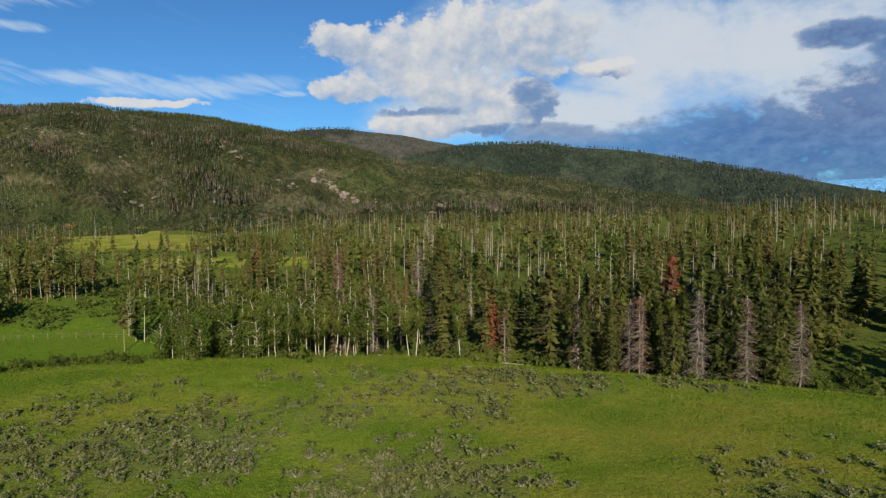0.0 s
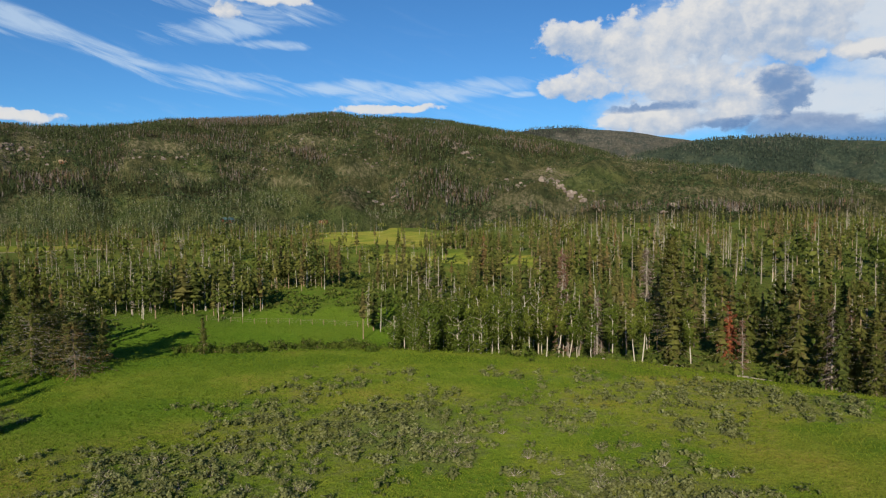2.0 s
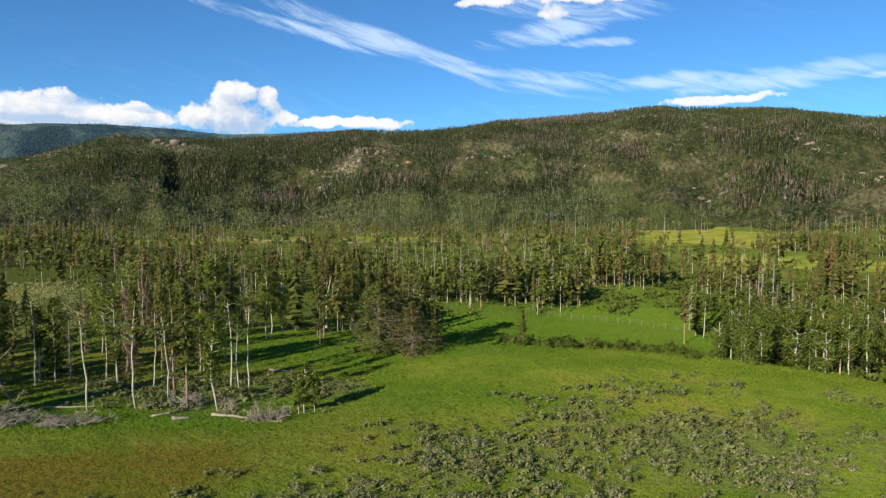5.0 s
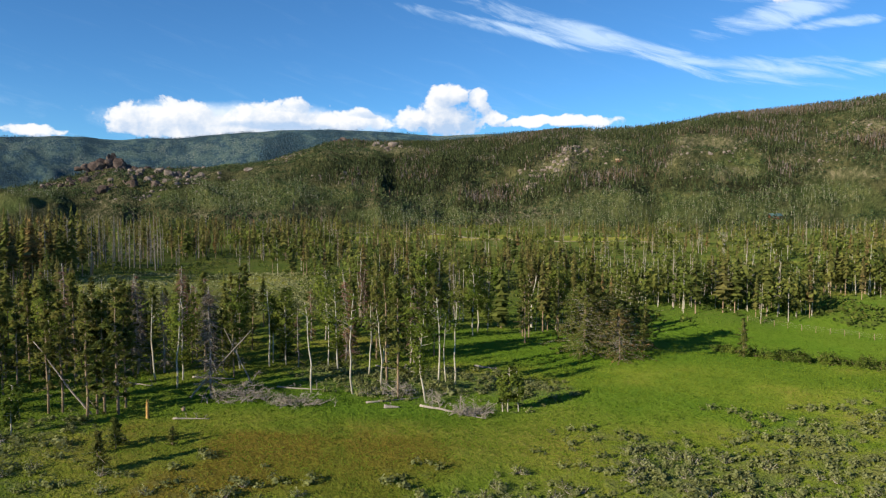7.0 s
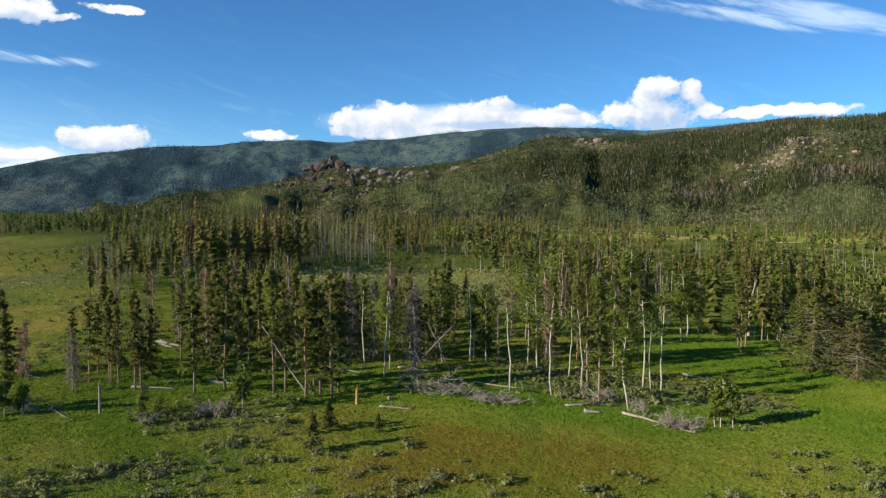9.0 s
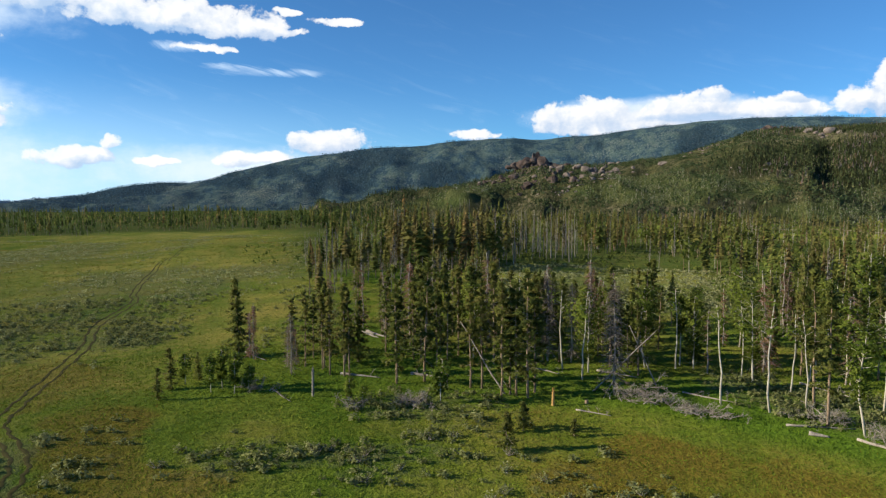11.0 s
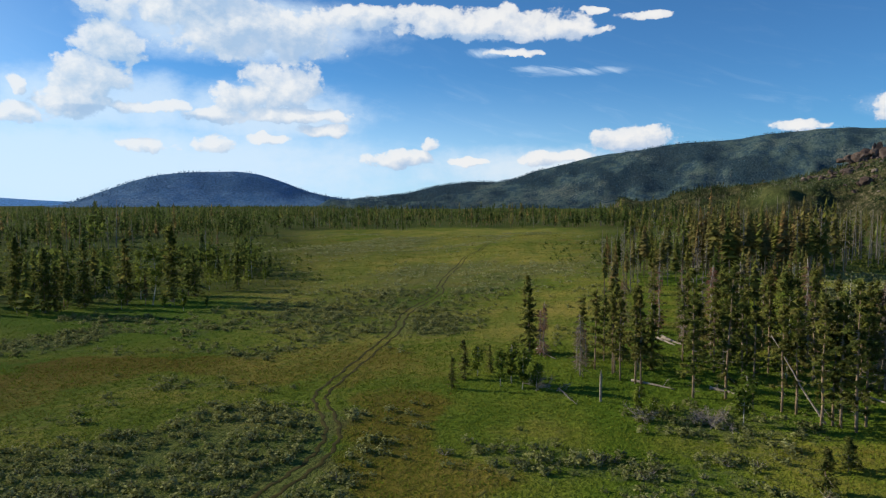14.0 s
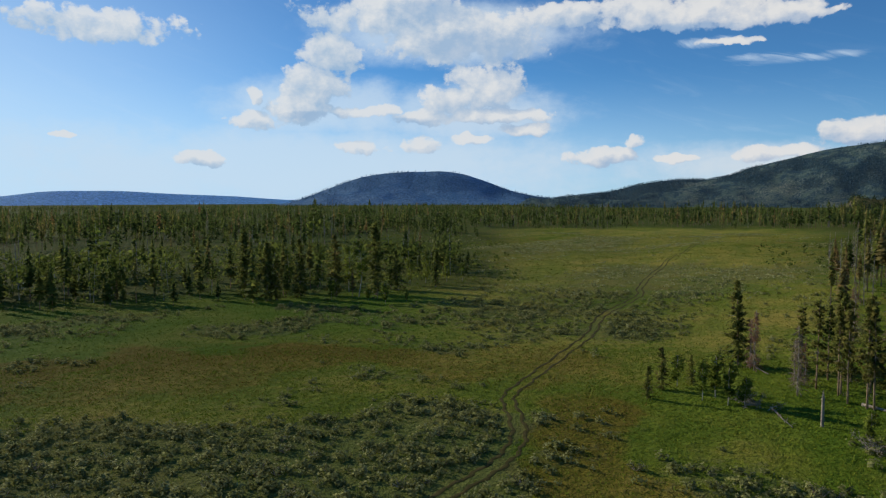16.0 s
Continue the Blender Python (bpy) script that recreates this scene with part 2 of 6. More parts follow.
def meadow_material():
    m, k = material("meadow_grass")
    p = place(k)
    broad, patch, tuft, grain = k.noise(p, 0.018, 4), k.noise(p, 0.09, 5, 0.6), k.noise(p, 0.7, 5, 0.65), k.noise(p, 3.0, 4, 0.7)
    lush = k.mix(k.span(patch, 0.35, 0.65), (0.085, 0.142, 0.014), (0.145, 0.200, 0.023))
    dry = k.mix(k.span(tuft, 0.3, 0.7), (0.180, 0.185, 0.026), (0.215, 0.190, 0.042))
    c = k.mix(k.span(k.math("ADD", k.math("MULTIPLY", broad, 0.6), k.math("MULTIPLY", patch, 0.4)), 0.44, 0.62), lush, dry)
    sedge = k.mix(tuft, (0.120, 0.104, 0.014), (0.175, 0.120, 0.024))
    wet = k.math("ADD", attribute(k, "sedge"), k.math("MULTIPLY", k.math("SUBTRACT", patch, 0.5), 2.6))
    c = k.mix(k.math("MULTIPLY", k.span(wet, 0.3, 0.75), 0.85), c, sedge)
    c = k.mix(k.math("MULTIPLY", attribute(k, "lush"), 0.85), c, k.mix(tuft, (0.066, 0.134, 0.012), (0.104, 0.176, 0.018)))
    straw = k.mix(k.span(k.math("ADD", tuft, k.math("SUBTRACT", patch, 0.5)), 0.35, 0.7), (0.185, 0.210, 0.036), (0.340, 0.285, 0.066))
    c = k.mix(attribute(k, "straw"), c, straw)
    # Forest floor: litter tone, darkened to stand in for shade between the trees.
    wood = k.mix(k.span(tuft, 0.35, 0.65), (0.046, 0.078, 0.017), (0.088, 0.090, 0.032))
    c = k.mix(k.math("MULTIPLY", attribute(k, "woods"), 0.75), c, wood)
    sagey = k.mix(grain, (0.075, 0.092, 0.032), (0.155, 0.165, 0.075))
    c = k.mix(k.math("MULTIPLY", k.span(k.math("ADD", attribute(k, "sage"), k.math("MULTIPLY", k.math("SUBTRACT", tuft, 0.5), 2.0)), 0.35, 0.8), 0.55), c, sagey)
    c = k.mix(1.0, c, k.ramp(grain, [(0.25, (0.72, 0.72, 0.70)), (0.75, (1.35, 1.35, 1.3))]), "MULTIPLY")
    finish(k, c, 0.95, k.math("ADD", grain, k.math("MULTIPLY", tuft, 2.0)), 0.9, 0.25)
    return m


def slope_material(name, brush, green, bare, bare_at=0.62, size=1.0, shade=0.5):
    """Hillside with brush, grass and bare stony places."""
    m, k = material(name)
    p = k.combine(attribute(k, "along"), attribute(k, "upward"), 0.0)
    broad, patch, tuft, grain = k.noise(p, 0.006 / size, 5, 0.6), k.noise(p, 0.03 / size, 6, 0.65), k.noise(p, 0.14 / size, 5, 0.7), k.noise(p, 0.5 / size, 4, 0.7)
    c = k.mix(k.span(patch, 0.4, 0.6), brush, green)
    c = k.mix(k.span(k.math("ADD", k.math("MULTIPLY", broad, 0.5), k.math("MULTIPLY", tuft, 0.5)), bare_at - 0.06, bare_at + 0.05), c, bare)
    # Ground among conifers: dark litter, with their shade multiplied into the colour.
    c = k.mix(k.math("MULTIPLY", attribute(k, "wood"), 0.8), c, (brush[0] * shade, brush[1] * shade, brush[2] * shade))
    c = k.mix(k.math("MULTIPLY", attribute(k, "grass"), 0.9), c, k.mix(k.span(patch, 0.35, 0.65), (0.096, 0.136, 0.046), (0.165, 0.192, 0.076)))
    dry = k.mix(k.span(tuft, 0.35, 0.65), (0.150, 0.158, 0.075), (0.250, 0.225, 0.150))
    c = k.mix(k.math("MULTIPLY", attribute(k, "bare"), k.span(patch, 0.36, 0.56, 0.25, 0.85)), c, dry)
    c = k.mix(1.0, c, k.ramp(tuft, [(0.3, (0.50, 0.54, 0.50)), (0.7, (1.40, 1.34, 1.22))]), "MULTIPLY")
    c = k.mix(1.0, c, k.ramp(grain, [(0.3, (0.62, 0.65, 0.62)), (0.7, (1.30, 1.27, 1.2))]), "MULTIPLY")
    finish(k, c, 0.95, k.math("ADD", grain, k.math("MULTIPLY", tuft, 2.0)), 1.0, 5.0 * size if size < 2 else 1.5)
    return m


def foliage_material(name, stops, through_light=0.25, spread=0.12, vary=1.0):
    """Leaves or needles: tint picks along the stops, with each tree and each spray a little different."""
    m, k = material(name)
    own = k.node("ShaderNodeObjectInfo").outputs["Random"]
    isle = k.node("ShaderNodeNewGeometry").outputs["Random Per Island"]
    t = k.math("ADD", attribute(k, "tint"), k.math("MULTIPLY", k.math("SUBTRACT", own, 0.5), spread))
    c = k.ramp(t, stops)
    c = k.mix(1.0, c, k.ramp(isle, [(0.0, (1 - 0.4 * vary,) * 3), (0.5, (1 - 0.05 * vary,) * 3), (1.0, (1 + 0.45 * vary, 1 + 0.4 * vary, 1 + 0.3 * vary))]), "MULTIPLY")
    finish(k, c, 0.8, through_light=through_light, fuzz=0.25)
    return m


def bark_material(name, dark, light, marks=None, scale=3.0):
    m, k = material(name)
    t = k.node("ShaderNodeTexCoord").outputs["Object"]
    x, y, z = k.split(t)
    n = k.noise(k.combine(k.math("MULTIPLY", x, 3.0), k.math("MULTIPLY", y, 3.0), z), scale, 5, 0.65)
    c = k.mix(k.span(n, 0.3, 0.7), dark, light)
    if marks:
        rings = k.noise(k.combine(x, y, k.math("MULTIPLY", z, 4.0)), 1.6, 3, 0.6)
        c = k.mix(k.span(rings, 0.60, 0.68), c, marks)
    finish(k, c, 0.85, n, 0.5, 0.03)
    return m


def stone_material(name, dark, light, size):
    m, k = material(name)
    p = place(k)
    n, g = k.noise(p, 0.35 / size, 6, 0.65), k.noise(p, 2.5 / size, 5, 0.7)
    c = k.mix(k.span(n, 0.35, 0.65), dark, light)
    c = k.mix(1.0, c, k.ramp(g, [(0.3, (0.65, 0.65, 0.65)), (0.7, (1.2, 1.2, 1.2))]), "MULTIPLY")
    finish(k, c, 0.9, k.math("ADD", n, g), 0.7, 0.4 * size)
    return m


def plain_material(name, dark, light, scale=2.0, roughness=0.8):
    m, k = material(name)
    n = k.noise(k.node("ShaderNodeTexCoord").outputs["Object"], scale, 5, 0.6)
    finish(k, k.mix(k.span(n, 0.3, 0.7), dark, light), roughness, n, 0.3, 0.02)
    return m


MEADOW = meadow_material()
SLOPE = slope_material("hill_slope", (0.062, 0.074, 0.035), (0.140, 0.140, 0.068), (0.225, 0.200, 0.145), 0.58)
# West mountain slope: blue-green haze of distance is part of the base colour.
FAR_HAZE_SLOPE = slope_material("mountain_haze_slope", (0.052, 0.108, 0.170), (0.135, 0.202, 0.212), (0.21, 0.25, 0.24), 0.57, 1.3, 0.7)
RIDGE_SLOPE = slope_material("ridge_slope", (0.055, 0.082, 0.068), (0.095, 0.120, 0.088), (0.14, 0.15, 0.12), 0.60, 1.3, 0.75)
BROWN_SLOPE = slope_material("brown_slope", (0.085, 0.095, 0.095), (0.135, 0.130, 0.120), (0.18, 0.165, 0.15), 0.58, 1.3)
# Blue of these two slopes is air haze put into the base colour.
HAZE_BLUE_SLOPE = slope_material("haze_blue_slope", (0.15, 0.40, 0.85), (0.17, 0.43, 0.88), (0.19, 0.45, 0.90), 0.7, 3.0, 1.0)
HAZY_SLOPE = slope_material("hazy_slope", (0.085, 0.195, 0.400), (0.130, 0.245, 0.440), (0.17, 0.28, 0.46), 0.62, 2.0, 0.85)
NEEDLES = foliage_material("needles", [(0.0, (0.022, 0.040, 0.014)), (0.3, (0.090, 0.126, 0.036)), (0.5, (0.162, 0.178, 0.046)),
                                       (0.66, (0.195, 0.168, 0.070)), (0.82, (0.40, 0.13, 0.062)), (1.0, (0.19, 0.16, 0.135))], 0.48)
HILL_NEEDLES = foliage_material("hill_needles", [(0.0, (0.024, 0.040, 0.020)), (0.4, (0.068, 0.086, 0.035)), (0.6, (0.11, 0.105, 0.055)), (0.75, (0.13, 0.085, 0.062)), (1.0, (0.17, 0.155, 0.145))], 0.15)
# Butte conifers: distance haze coloured in as a bluish tint.
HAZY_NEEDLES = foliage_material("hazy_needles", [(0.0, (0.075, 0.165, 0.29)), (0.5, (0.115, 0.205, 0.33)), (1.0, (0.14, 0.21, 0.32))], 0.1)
RIDGE_NEEDLES = foliage_material("ridge_needles", [(0.0, (0.036, 0.056, 0.044)), (0.4, (0.064, 0.084, 0.062)), (0.7, (0.105, 0.105, 0.085)), (1.0, (0.15, 0.14, 0.125))], 0.1)
# Conifers of the west mountain, bluish from haze mixed into the needles.
FAR_HAZE_NEEDLES = foliage_material("far_haze_needles", [(0.0, (0.052, 0.104, 0.150)), (0.4, (0.080, 0.138, 0.180)), (0.7, (0.13, 0.150, 0.155)), (1.0, (0.18, 0.180, 0.19))], 0.1)
GROVE_LEAF = foliage_material("grove_leaves", [(0.0, (0.075, 0.108, 0.042)), (0.5, (0.122, 0.158, 0.064)), (1.0, (0.175, 0.196, 0.095))], 0.35)
BRUSH_LEAF = foliage_material("brush_leaves", [(0.0, (0.030, 0.052, 0.024)), (0.5, (0.062, 0.092, 0.038)), (1.0, (0.118, 0.140, 0.068))], 0.2)
LEAVES = foliage_material("leaves", [(0.0, (0.062, 0.108, 0.020)), (0.5, (0.130, 0.180, 0.032)), (1.0, (0.195, 0.220, 0.044))], 0.45)
FOREST_LEAF = foliage_material("forest_leaves", [(0.0, (0.066, 0.098, 0.024)), (0.5, (0.130, 0.162, 0.036)), (1.0, (0.195, 0.198, 0.055))], 0.42)
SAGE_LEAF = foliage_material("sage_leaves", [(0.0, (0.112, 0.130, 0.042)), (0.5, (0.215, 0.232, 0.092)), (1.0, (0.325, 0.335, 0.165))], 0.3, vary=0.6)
GRASS_LEAF = foliage_material("grass_blades", [(0.0, (0.082, 0.148, 0.012)), (0.5, (0.160, 0.205, 0.022)), (1.0, (0.215, 0.195, 0.038))], 0.15, vary=0.5)
SEDGE_LEAF = foliage_material("sedge_blades", [(0.0, (0.125, 0.110, 0.014)), (0.5, (0.165, 0.120, 0.022)), (1.0, (0.205, 0.135, 0.034))], 0.15, vary=0.5)
PINE_BARK = bark_material("pine_bark", (0.18, 0.13, 0.085), (0.40, 0.30, 0.20))
GREY_BARK = bark_material("weathered_grey_wood", (0.20, 0.170, 0.138), (0.43, 0.385, 0.325))
ASPEN_BARK = bark_material("aspen_bark", (0.36, 0.33, 0.26), (0.58, 0.54, 0.44), (0.09, 0.08, 0.06))
RAW_WOOD = bark_material("broken_yellow_wood", (0.42, 0.24, 0.08), (0.60, 0.38, 0.14))
GRAVEL = plain_material("gravel", (0.20, 0.18, 0.11), (0.30, 0.26, 0.17), 0.3)
RED_ROCK = stone_material("red_rock", (0.080, 0.060, 0.052), (0.19, 0.145, 0.122), 4.0)
EARTH = plain_material("track_earth", (0.058, 0.054, 0.017), (0.105, 0.090, 0.030), 0.8)
ROCK = stone_material("granite", (0.15, 0.122, 0.102), (0.33, 0.275, 0.235), 2.5)
ROOF_METAL = plain_material("green_metal_roof", (0.06, 0.11, 0.11), (0.10, 0.16, 0.16), 0.4, 0.5)
LOG_WALL = plain_material("log_wall", (0.10, 0.055, 0.03), (0.18, 0.095, 0.05), 0.6)

# ---- height of the land ----
MID = (-2.5, 2.0)       # the point that azimuth and distance are taken from


def polar(x, y):
    """Azimuth in degrees to the left from +y, -180 to 180, and distance."""
    dx, dy = np.asarray(x, float) - MID[0], np.asarray(y, float) - MID[1]
    return np.degrees(np.arctan2(-dx, dy)), np.hypot(dx, dy)


def spot(az, r):
    a = np.radians(az)
    return MID[0] - np.sin(a) * r, MID[1] + np.cos(a) * r


def ease(v, lo, hi):
    s = np.clip((np.asarray(v, float) - lo) / (hi - lo), 0, 1)
    return s * s * (3 - 2 * s)


def lattice(ix, iy, seed):
    h = (ix * 374761393 + iy * 668265263 + seed * 974634777) & 0xFFFFFFFF
    h = ((h ^ (h >> 13)) * 1274126177) & 0xFFFFFFFF
    return ((h ^ (h >> 16)) & 0xFFFF) / 65535.0


def rough(x, y, size, octaves=4, seed=0, keep=0.5):
    """Value noise, about -1 to 1, whose largest waves are size metres."""
    x, y = np.broadcast_arrays(np.asarray(x, float), np.asarray(y, float))
    total, amp, full = np.zeros(x.shape), 1.0, 0.0
    for n in range(octaves):
        u, v = x / size + 17.3 * n, y / size - 9.1 * n
        iu, iv = np.floor(u).astype(np.int64), np.floor(v).astype(np.int64)
        fu, fv = u - iu, v - iv
        fu, fv = fu * fu * (3 - 2 * fu), fv * fv * (3 - 2 * fv)
        a, b = lattice(iu, iv, seed + n), lattice(iu + 1, iv, seed + n)
        c, d = lattice(iu, iv + 1, seed + n), lattice(iu + 1, iv + 1, seed + n)
        total += amp * (2 * ((a * (1 - fu) + b * fu) * (1 - fv) + (c * (1 - fu) + d * fu) * fv) - 1)
        full, amp, size = full + amp, amp * keep, size / 2
    return total / full


PROFILE_R = (0, 60, 85, 100, 110, 125, 145, 170, 260, 420, 600)
PROFILE = {
    -60: (0, 0, 0, -3.8, -4.8, -4, -1, 2, 8, 15, 16), -33: (0, 0, 0, -3.8, -4.8, -4, -1, 2, 8, 14, 15), -15: (0, 0, 0, -3.0, -5, -4.5, -2.5, -1, 3, 8, 10),
    5: (0, 0, 0.3, -1.1, -3.8, -4.2, -2.8, -1, 2, 5, 6), 20: (0, 0, 0.3, -0.1, -3.3, -3.5, -2.3, 0.4, 2, 3, 4), 30: (0, 0, 0.3, 0.1, -2.6, -3, -2, 1, 2, 2, 3),
    38: (0, 0, 0.3, 0.2, -1.6, -2.2, -1.2, 0.6, 1, 1, 2), 50: (0, 0, 0, -0.4, -0.6, -1, -0.5, 0, 0, 0, 2), 70: (0, 0, 0, 0.4, 0.6, 1, 1, 1, 0, 0, 2),
    95: (0, 0, 0.3, 0.5, 0.7, 1, 1.8, 2.5, 2, 0, 0), 115: (0, 0, 0, 0, 0, 0, 0, 0, 0, -1, -2), 170: (0, 0, 0, 0, 0, 0, 0, 0, -1, -2, -4)}


def land(x, y):
    """Height of the ground sheet."""
    az, r = polar(x, y)
    keys = sorted(PROFILE)
    rows = np.array([np.interp(r, PROFILE_R, PROFILE[k]) for k in keys])
    a = np.clip(az, keys[0], keys[-1])
    n = np.clip(np.searchsorted(keys, a, side="right") - 1, 0, len(keys) - 2)
    lo, hi = np.array(keys)[n], np.array(keys)[n + 1]
    f = ease((a - lo) / (hi - lo), 0, 1)
    z = np.take_along_axis(rows, n[None], 0)[0] * (1 - f) + np.take_along_axis(rows, n[None] + 1, 0)[0] * f
    z = z * (1 - 0.6 * ease(r, 700, 2000)) - 8 * ease(r, 500, 1500)
    return z + rough(x, y, 26, 2, 3) * (0.35 + 1.2 * ease(r, 110, 300)) + rough(x, y, 7, 1, 8) * 0.08


# foot distance, crest distance, unevenness, and azimuth : elevation of the crest
HILLS = {
    "wooded_hill": (470, 1650, 34, {-26: -0.9, -20: 0.3, -8: 2.0, 3: 3.5, 9: 5.0, 12: 5.65, 18: 6.55, 26: 7.0, 32: 6.65, 38: 6.2, 44: 5.6,
                                    50: 5.35, 58: 4.7, 64: 4.55, 66.5: 4.85, 69: 4.2, 73: 2.9, 78: 2.4, 81.6: 2.2, 82.7: 2.45, 84.2: 2.45, 85.3: 1.9, 90: 0.8, 96: -0.3, 103: -1.2}),
    "brown_ridge": (1500, 2700, 20, {-16: 1.0, -8: 3.4, -2: 4.8, 3: 5.7, 7: 6.1, 11: 5.9, 18: 4.0}),
    "long_ridge": (1300, 2300, 24, {-45: -0.8, -36: 0.0, -30: 1.2, -27: 1.85, -21: 2.95, -16.6: 4.0, -12: 4.4, -8.9: 4.8, -4: 4.85, 2: 4.0, 8: 2.0}),
    "west_mountain": (2100, 3700, 36, {44: 5.6, 50: 5.75, 55: 5.5, 60: 5.35, 65: 5.75, 69: 5.75, 72: 5.6, 76: 5.15, 80: 4.75, 83.4: 4.55, 86: 4.75,
                                       90: 4.5, 94: 3.95, 96.5: 4.0, 100: 3.4, 102: 3.25, 105: 2.5, 107: 2.1, 109.2: 1.1, 112: 1.2, 114: 1.0, 117: 0.4, 120: -0.3, 126: -0.9}),
    "butte": (2900, 4200, 14, {115: -1.0, 119: -0.55, 122.7: -0.15, 125.4: 0.4, 127.6: 1.35, 129.9: 1.95, 134.4: 1.88, 137.1: 1.5, 140.6: 0.2, 143: -0.7, 146: -1.2}),
    "far_ridge": (3900, 4650, 10, {-60: 1.2, -40: 1.5, -32: 1.6, -26: 1.4, -20: 0.5}),
    "far_blue_ridge": (3900, 4700, 10, {118: -0.5, 140: -0.35, 143: -0.28, 147.5: 0.05, 151.5: 0.2, 155: 0.42, 160: 0.38, 162: 0.0, 170: -0.2, 180: -0.4}),
}
EYE = 20.0


def hill_height(name, az, r):
    foot, crest, uneven, line = HILLS[name]
    keys = sorted(line)
    a = np.clip(az, keys[0], keys[-1])
    el = sum(np.interp(a + d, keys, [line[k] for k in keys]) for d in (-0.9, 0, 0.9)) / 3 + (0.28 if name == "wooded_hill" else 0.18)
    x, y = spot(az, r)
    top = EYE + crest * np.tan(np.radians(el)) + rough(x, y, 90, 3, 5) * uneven * 0.06 + rough(az * 40.0, 0 * az, 90, 3, 6) * uneven * (0.16 if crest > 2500 else 0.05)
    s = np.clip((r - foot) / (crest - foot), 0, 1)
    low = -14.0
    rise = 0.55 * s + 0.45 * ease(s, 0.1, 1.0)
    z = low + (top - low) * rise + uneven * (1.0 - 2.2 * np.abs(rough(np.radians(az) * crest, r * 0.45, (crest - foot) * 0.26, 4, 11))) * np.sqrt(np.clip(4 * s * (1 - s), 0, 1)) * 0.75 * (1 - 0.8 * ease(s, 0.45, 0.95))
    spur = rough(az * 26.0, r * 0.07 + az * 6.0, 100, 3, 12, 0.55)                     # ribs and gullies running down the slope
    z = z + uneven * (0.6 if crest > 2500 else 0.35) * (0.4 - 2.0 * np.abs(spur)) * np.clip(3.6 * s * (1 - s), 0, 1)
    z = z - np.maximum(r - crest, 0) * 0.35
    side = ease(az, keys[0], keys[0] + 2.5) * (1 - ease(az, keys[-1] - 2.5, keys[-1]))
    return z * side + (low - 30) * (1 - side)


# Cover of the wooded hill as it is seen from the meadow: azimuth and elevation of the middle, half width, half height, tilt, in degrees
PINE_PATCHES = [
    (56.5, -0.01, 3.25, 0.89, -14), (50.8, 1.11, 5.91, 1.01, -14), (45.5, 1.55, 2.51, 1.21, -10), (57.8, 3.85, 5.27, 1.26, 0), (42.2, 4.19, 1.72, 2.61, 0), (36.3, 6.14, 5.33, 0.61, -8), (33.6, 4.83, 1.79, 1.42, 0),
    (26.0, 5.99, 2.69, 1.14, 0), (27.3, 4.23, 2.7, 1.33, 0), (18.5, 4.99, 3.9, 1.74, 0), (13.8, 5.73, 6.65, 0.93, 10), (39.9, 1.79, 2.63, 1.33, 0), (34.6, 1.57, 4.04, 0.81, 8), (43.3, 5.47, 3.83, 0.6, 0),
    (50.7, 4.04, 2.36, 1.04, -20), (63.2, 2.77, 6.74, 2.01, 0), (58.3, 4.95, 7.05, 0.53, -5), (-5.7, 3.98, 6.37, 1.08, 8), (35.8, 5.52, 4.59, 0.98, 0), (8.2, 4.28, 3.11, 0.83, 0)]
RUST_PATCHES = [
    (54.6, 0.89, 4.47, 0.9, -14), (45.9, 1.99, 2.5, 0.69, -10), (29.1, 4.24, 3.15, 0.89, 0), (16.7, 2.12, 3.86, 1.22, 0), (13.8, 1.0, 3.76, 1.21, 0), (19.8, 0.83, 2.19, 1.24, 0), (33.7, 2.6, 3.59, 0.81, 0),
    (31.8, 6.9, 7.18, 0.79, -4), (4.1, 5.73, 5.47, 0.56, 4), (-3.5, -0.14, 14.31, 0.53, 0), (50.6, 5.45, 5.41, 0.51, -4)]
GROVE_PATCHES = [
    (39.9, -0.65, 11.41, 1.69, 3), (47.6, -1.47, 6.16, 0.86, 0), (29.2, 0.2, 4.52, 1.17, 10), (24.6, -0.94, 6.74, 0.9, 0), (36.3, 2.91, 2.23, 1.07, 0), (73.1, 0.74, 7.14, 1.07, 0), (61.3, -0.83, 5.39, 0.81, 0),
    (90.6, 0.06, 5.65, 0.74, -12), (59.7, -0.9, 3.75, 0.94, 0), (5.3, 2.17, 3.15, 1.08, 0)]
BARE_PATCHES = [
    (38.1, 4.8, 2.65, 0.62, 0), (26.4, 5.33, 2.02, 0.44, 0), (49.5, 3.35, 2.4, 1.01, -15), (8.9, 2.64, 2.36, 0.42, 0), (10.9, 0.55, 2.43, 0.68, 0), (6.9, 0.23, 1.92, 0.75, 0), (36.8, 2.33, 1.78, 0.53, 0),
    (23.8, 3.09, 2.68, 0.53, 0), (62.3, 4.32, 5.37, 0.44, 0), (-3.5, 0.96, 6.5, 0.62, 4), (29.1, 2.23, 2.71, 0.45, 0),
    (48.1, 4.12, 2.43, 0.68, -15)]


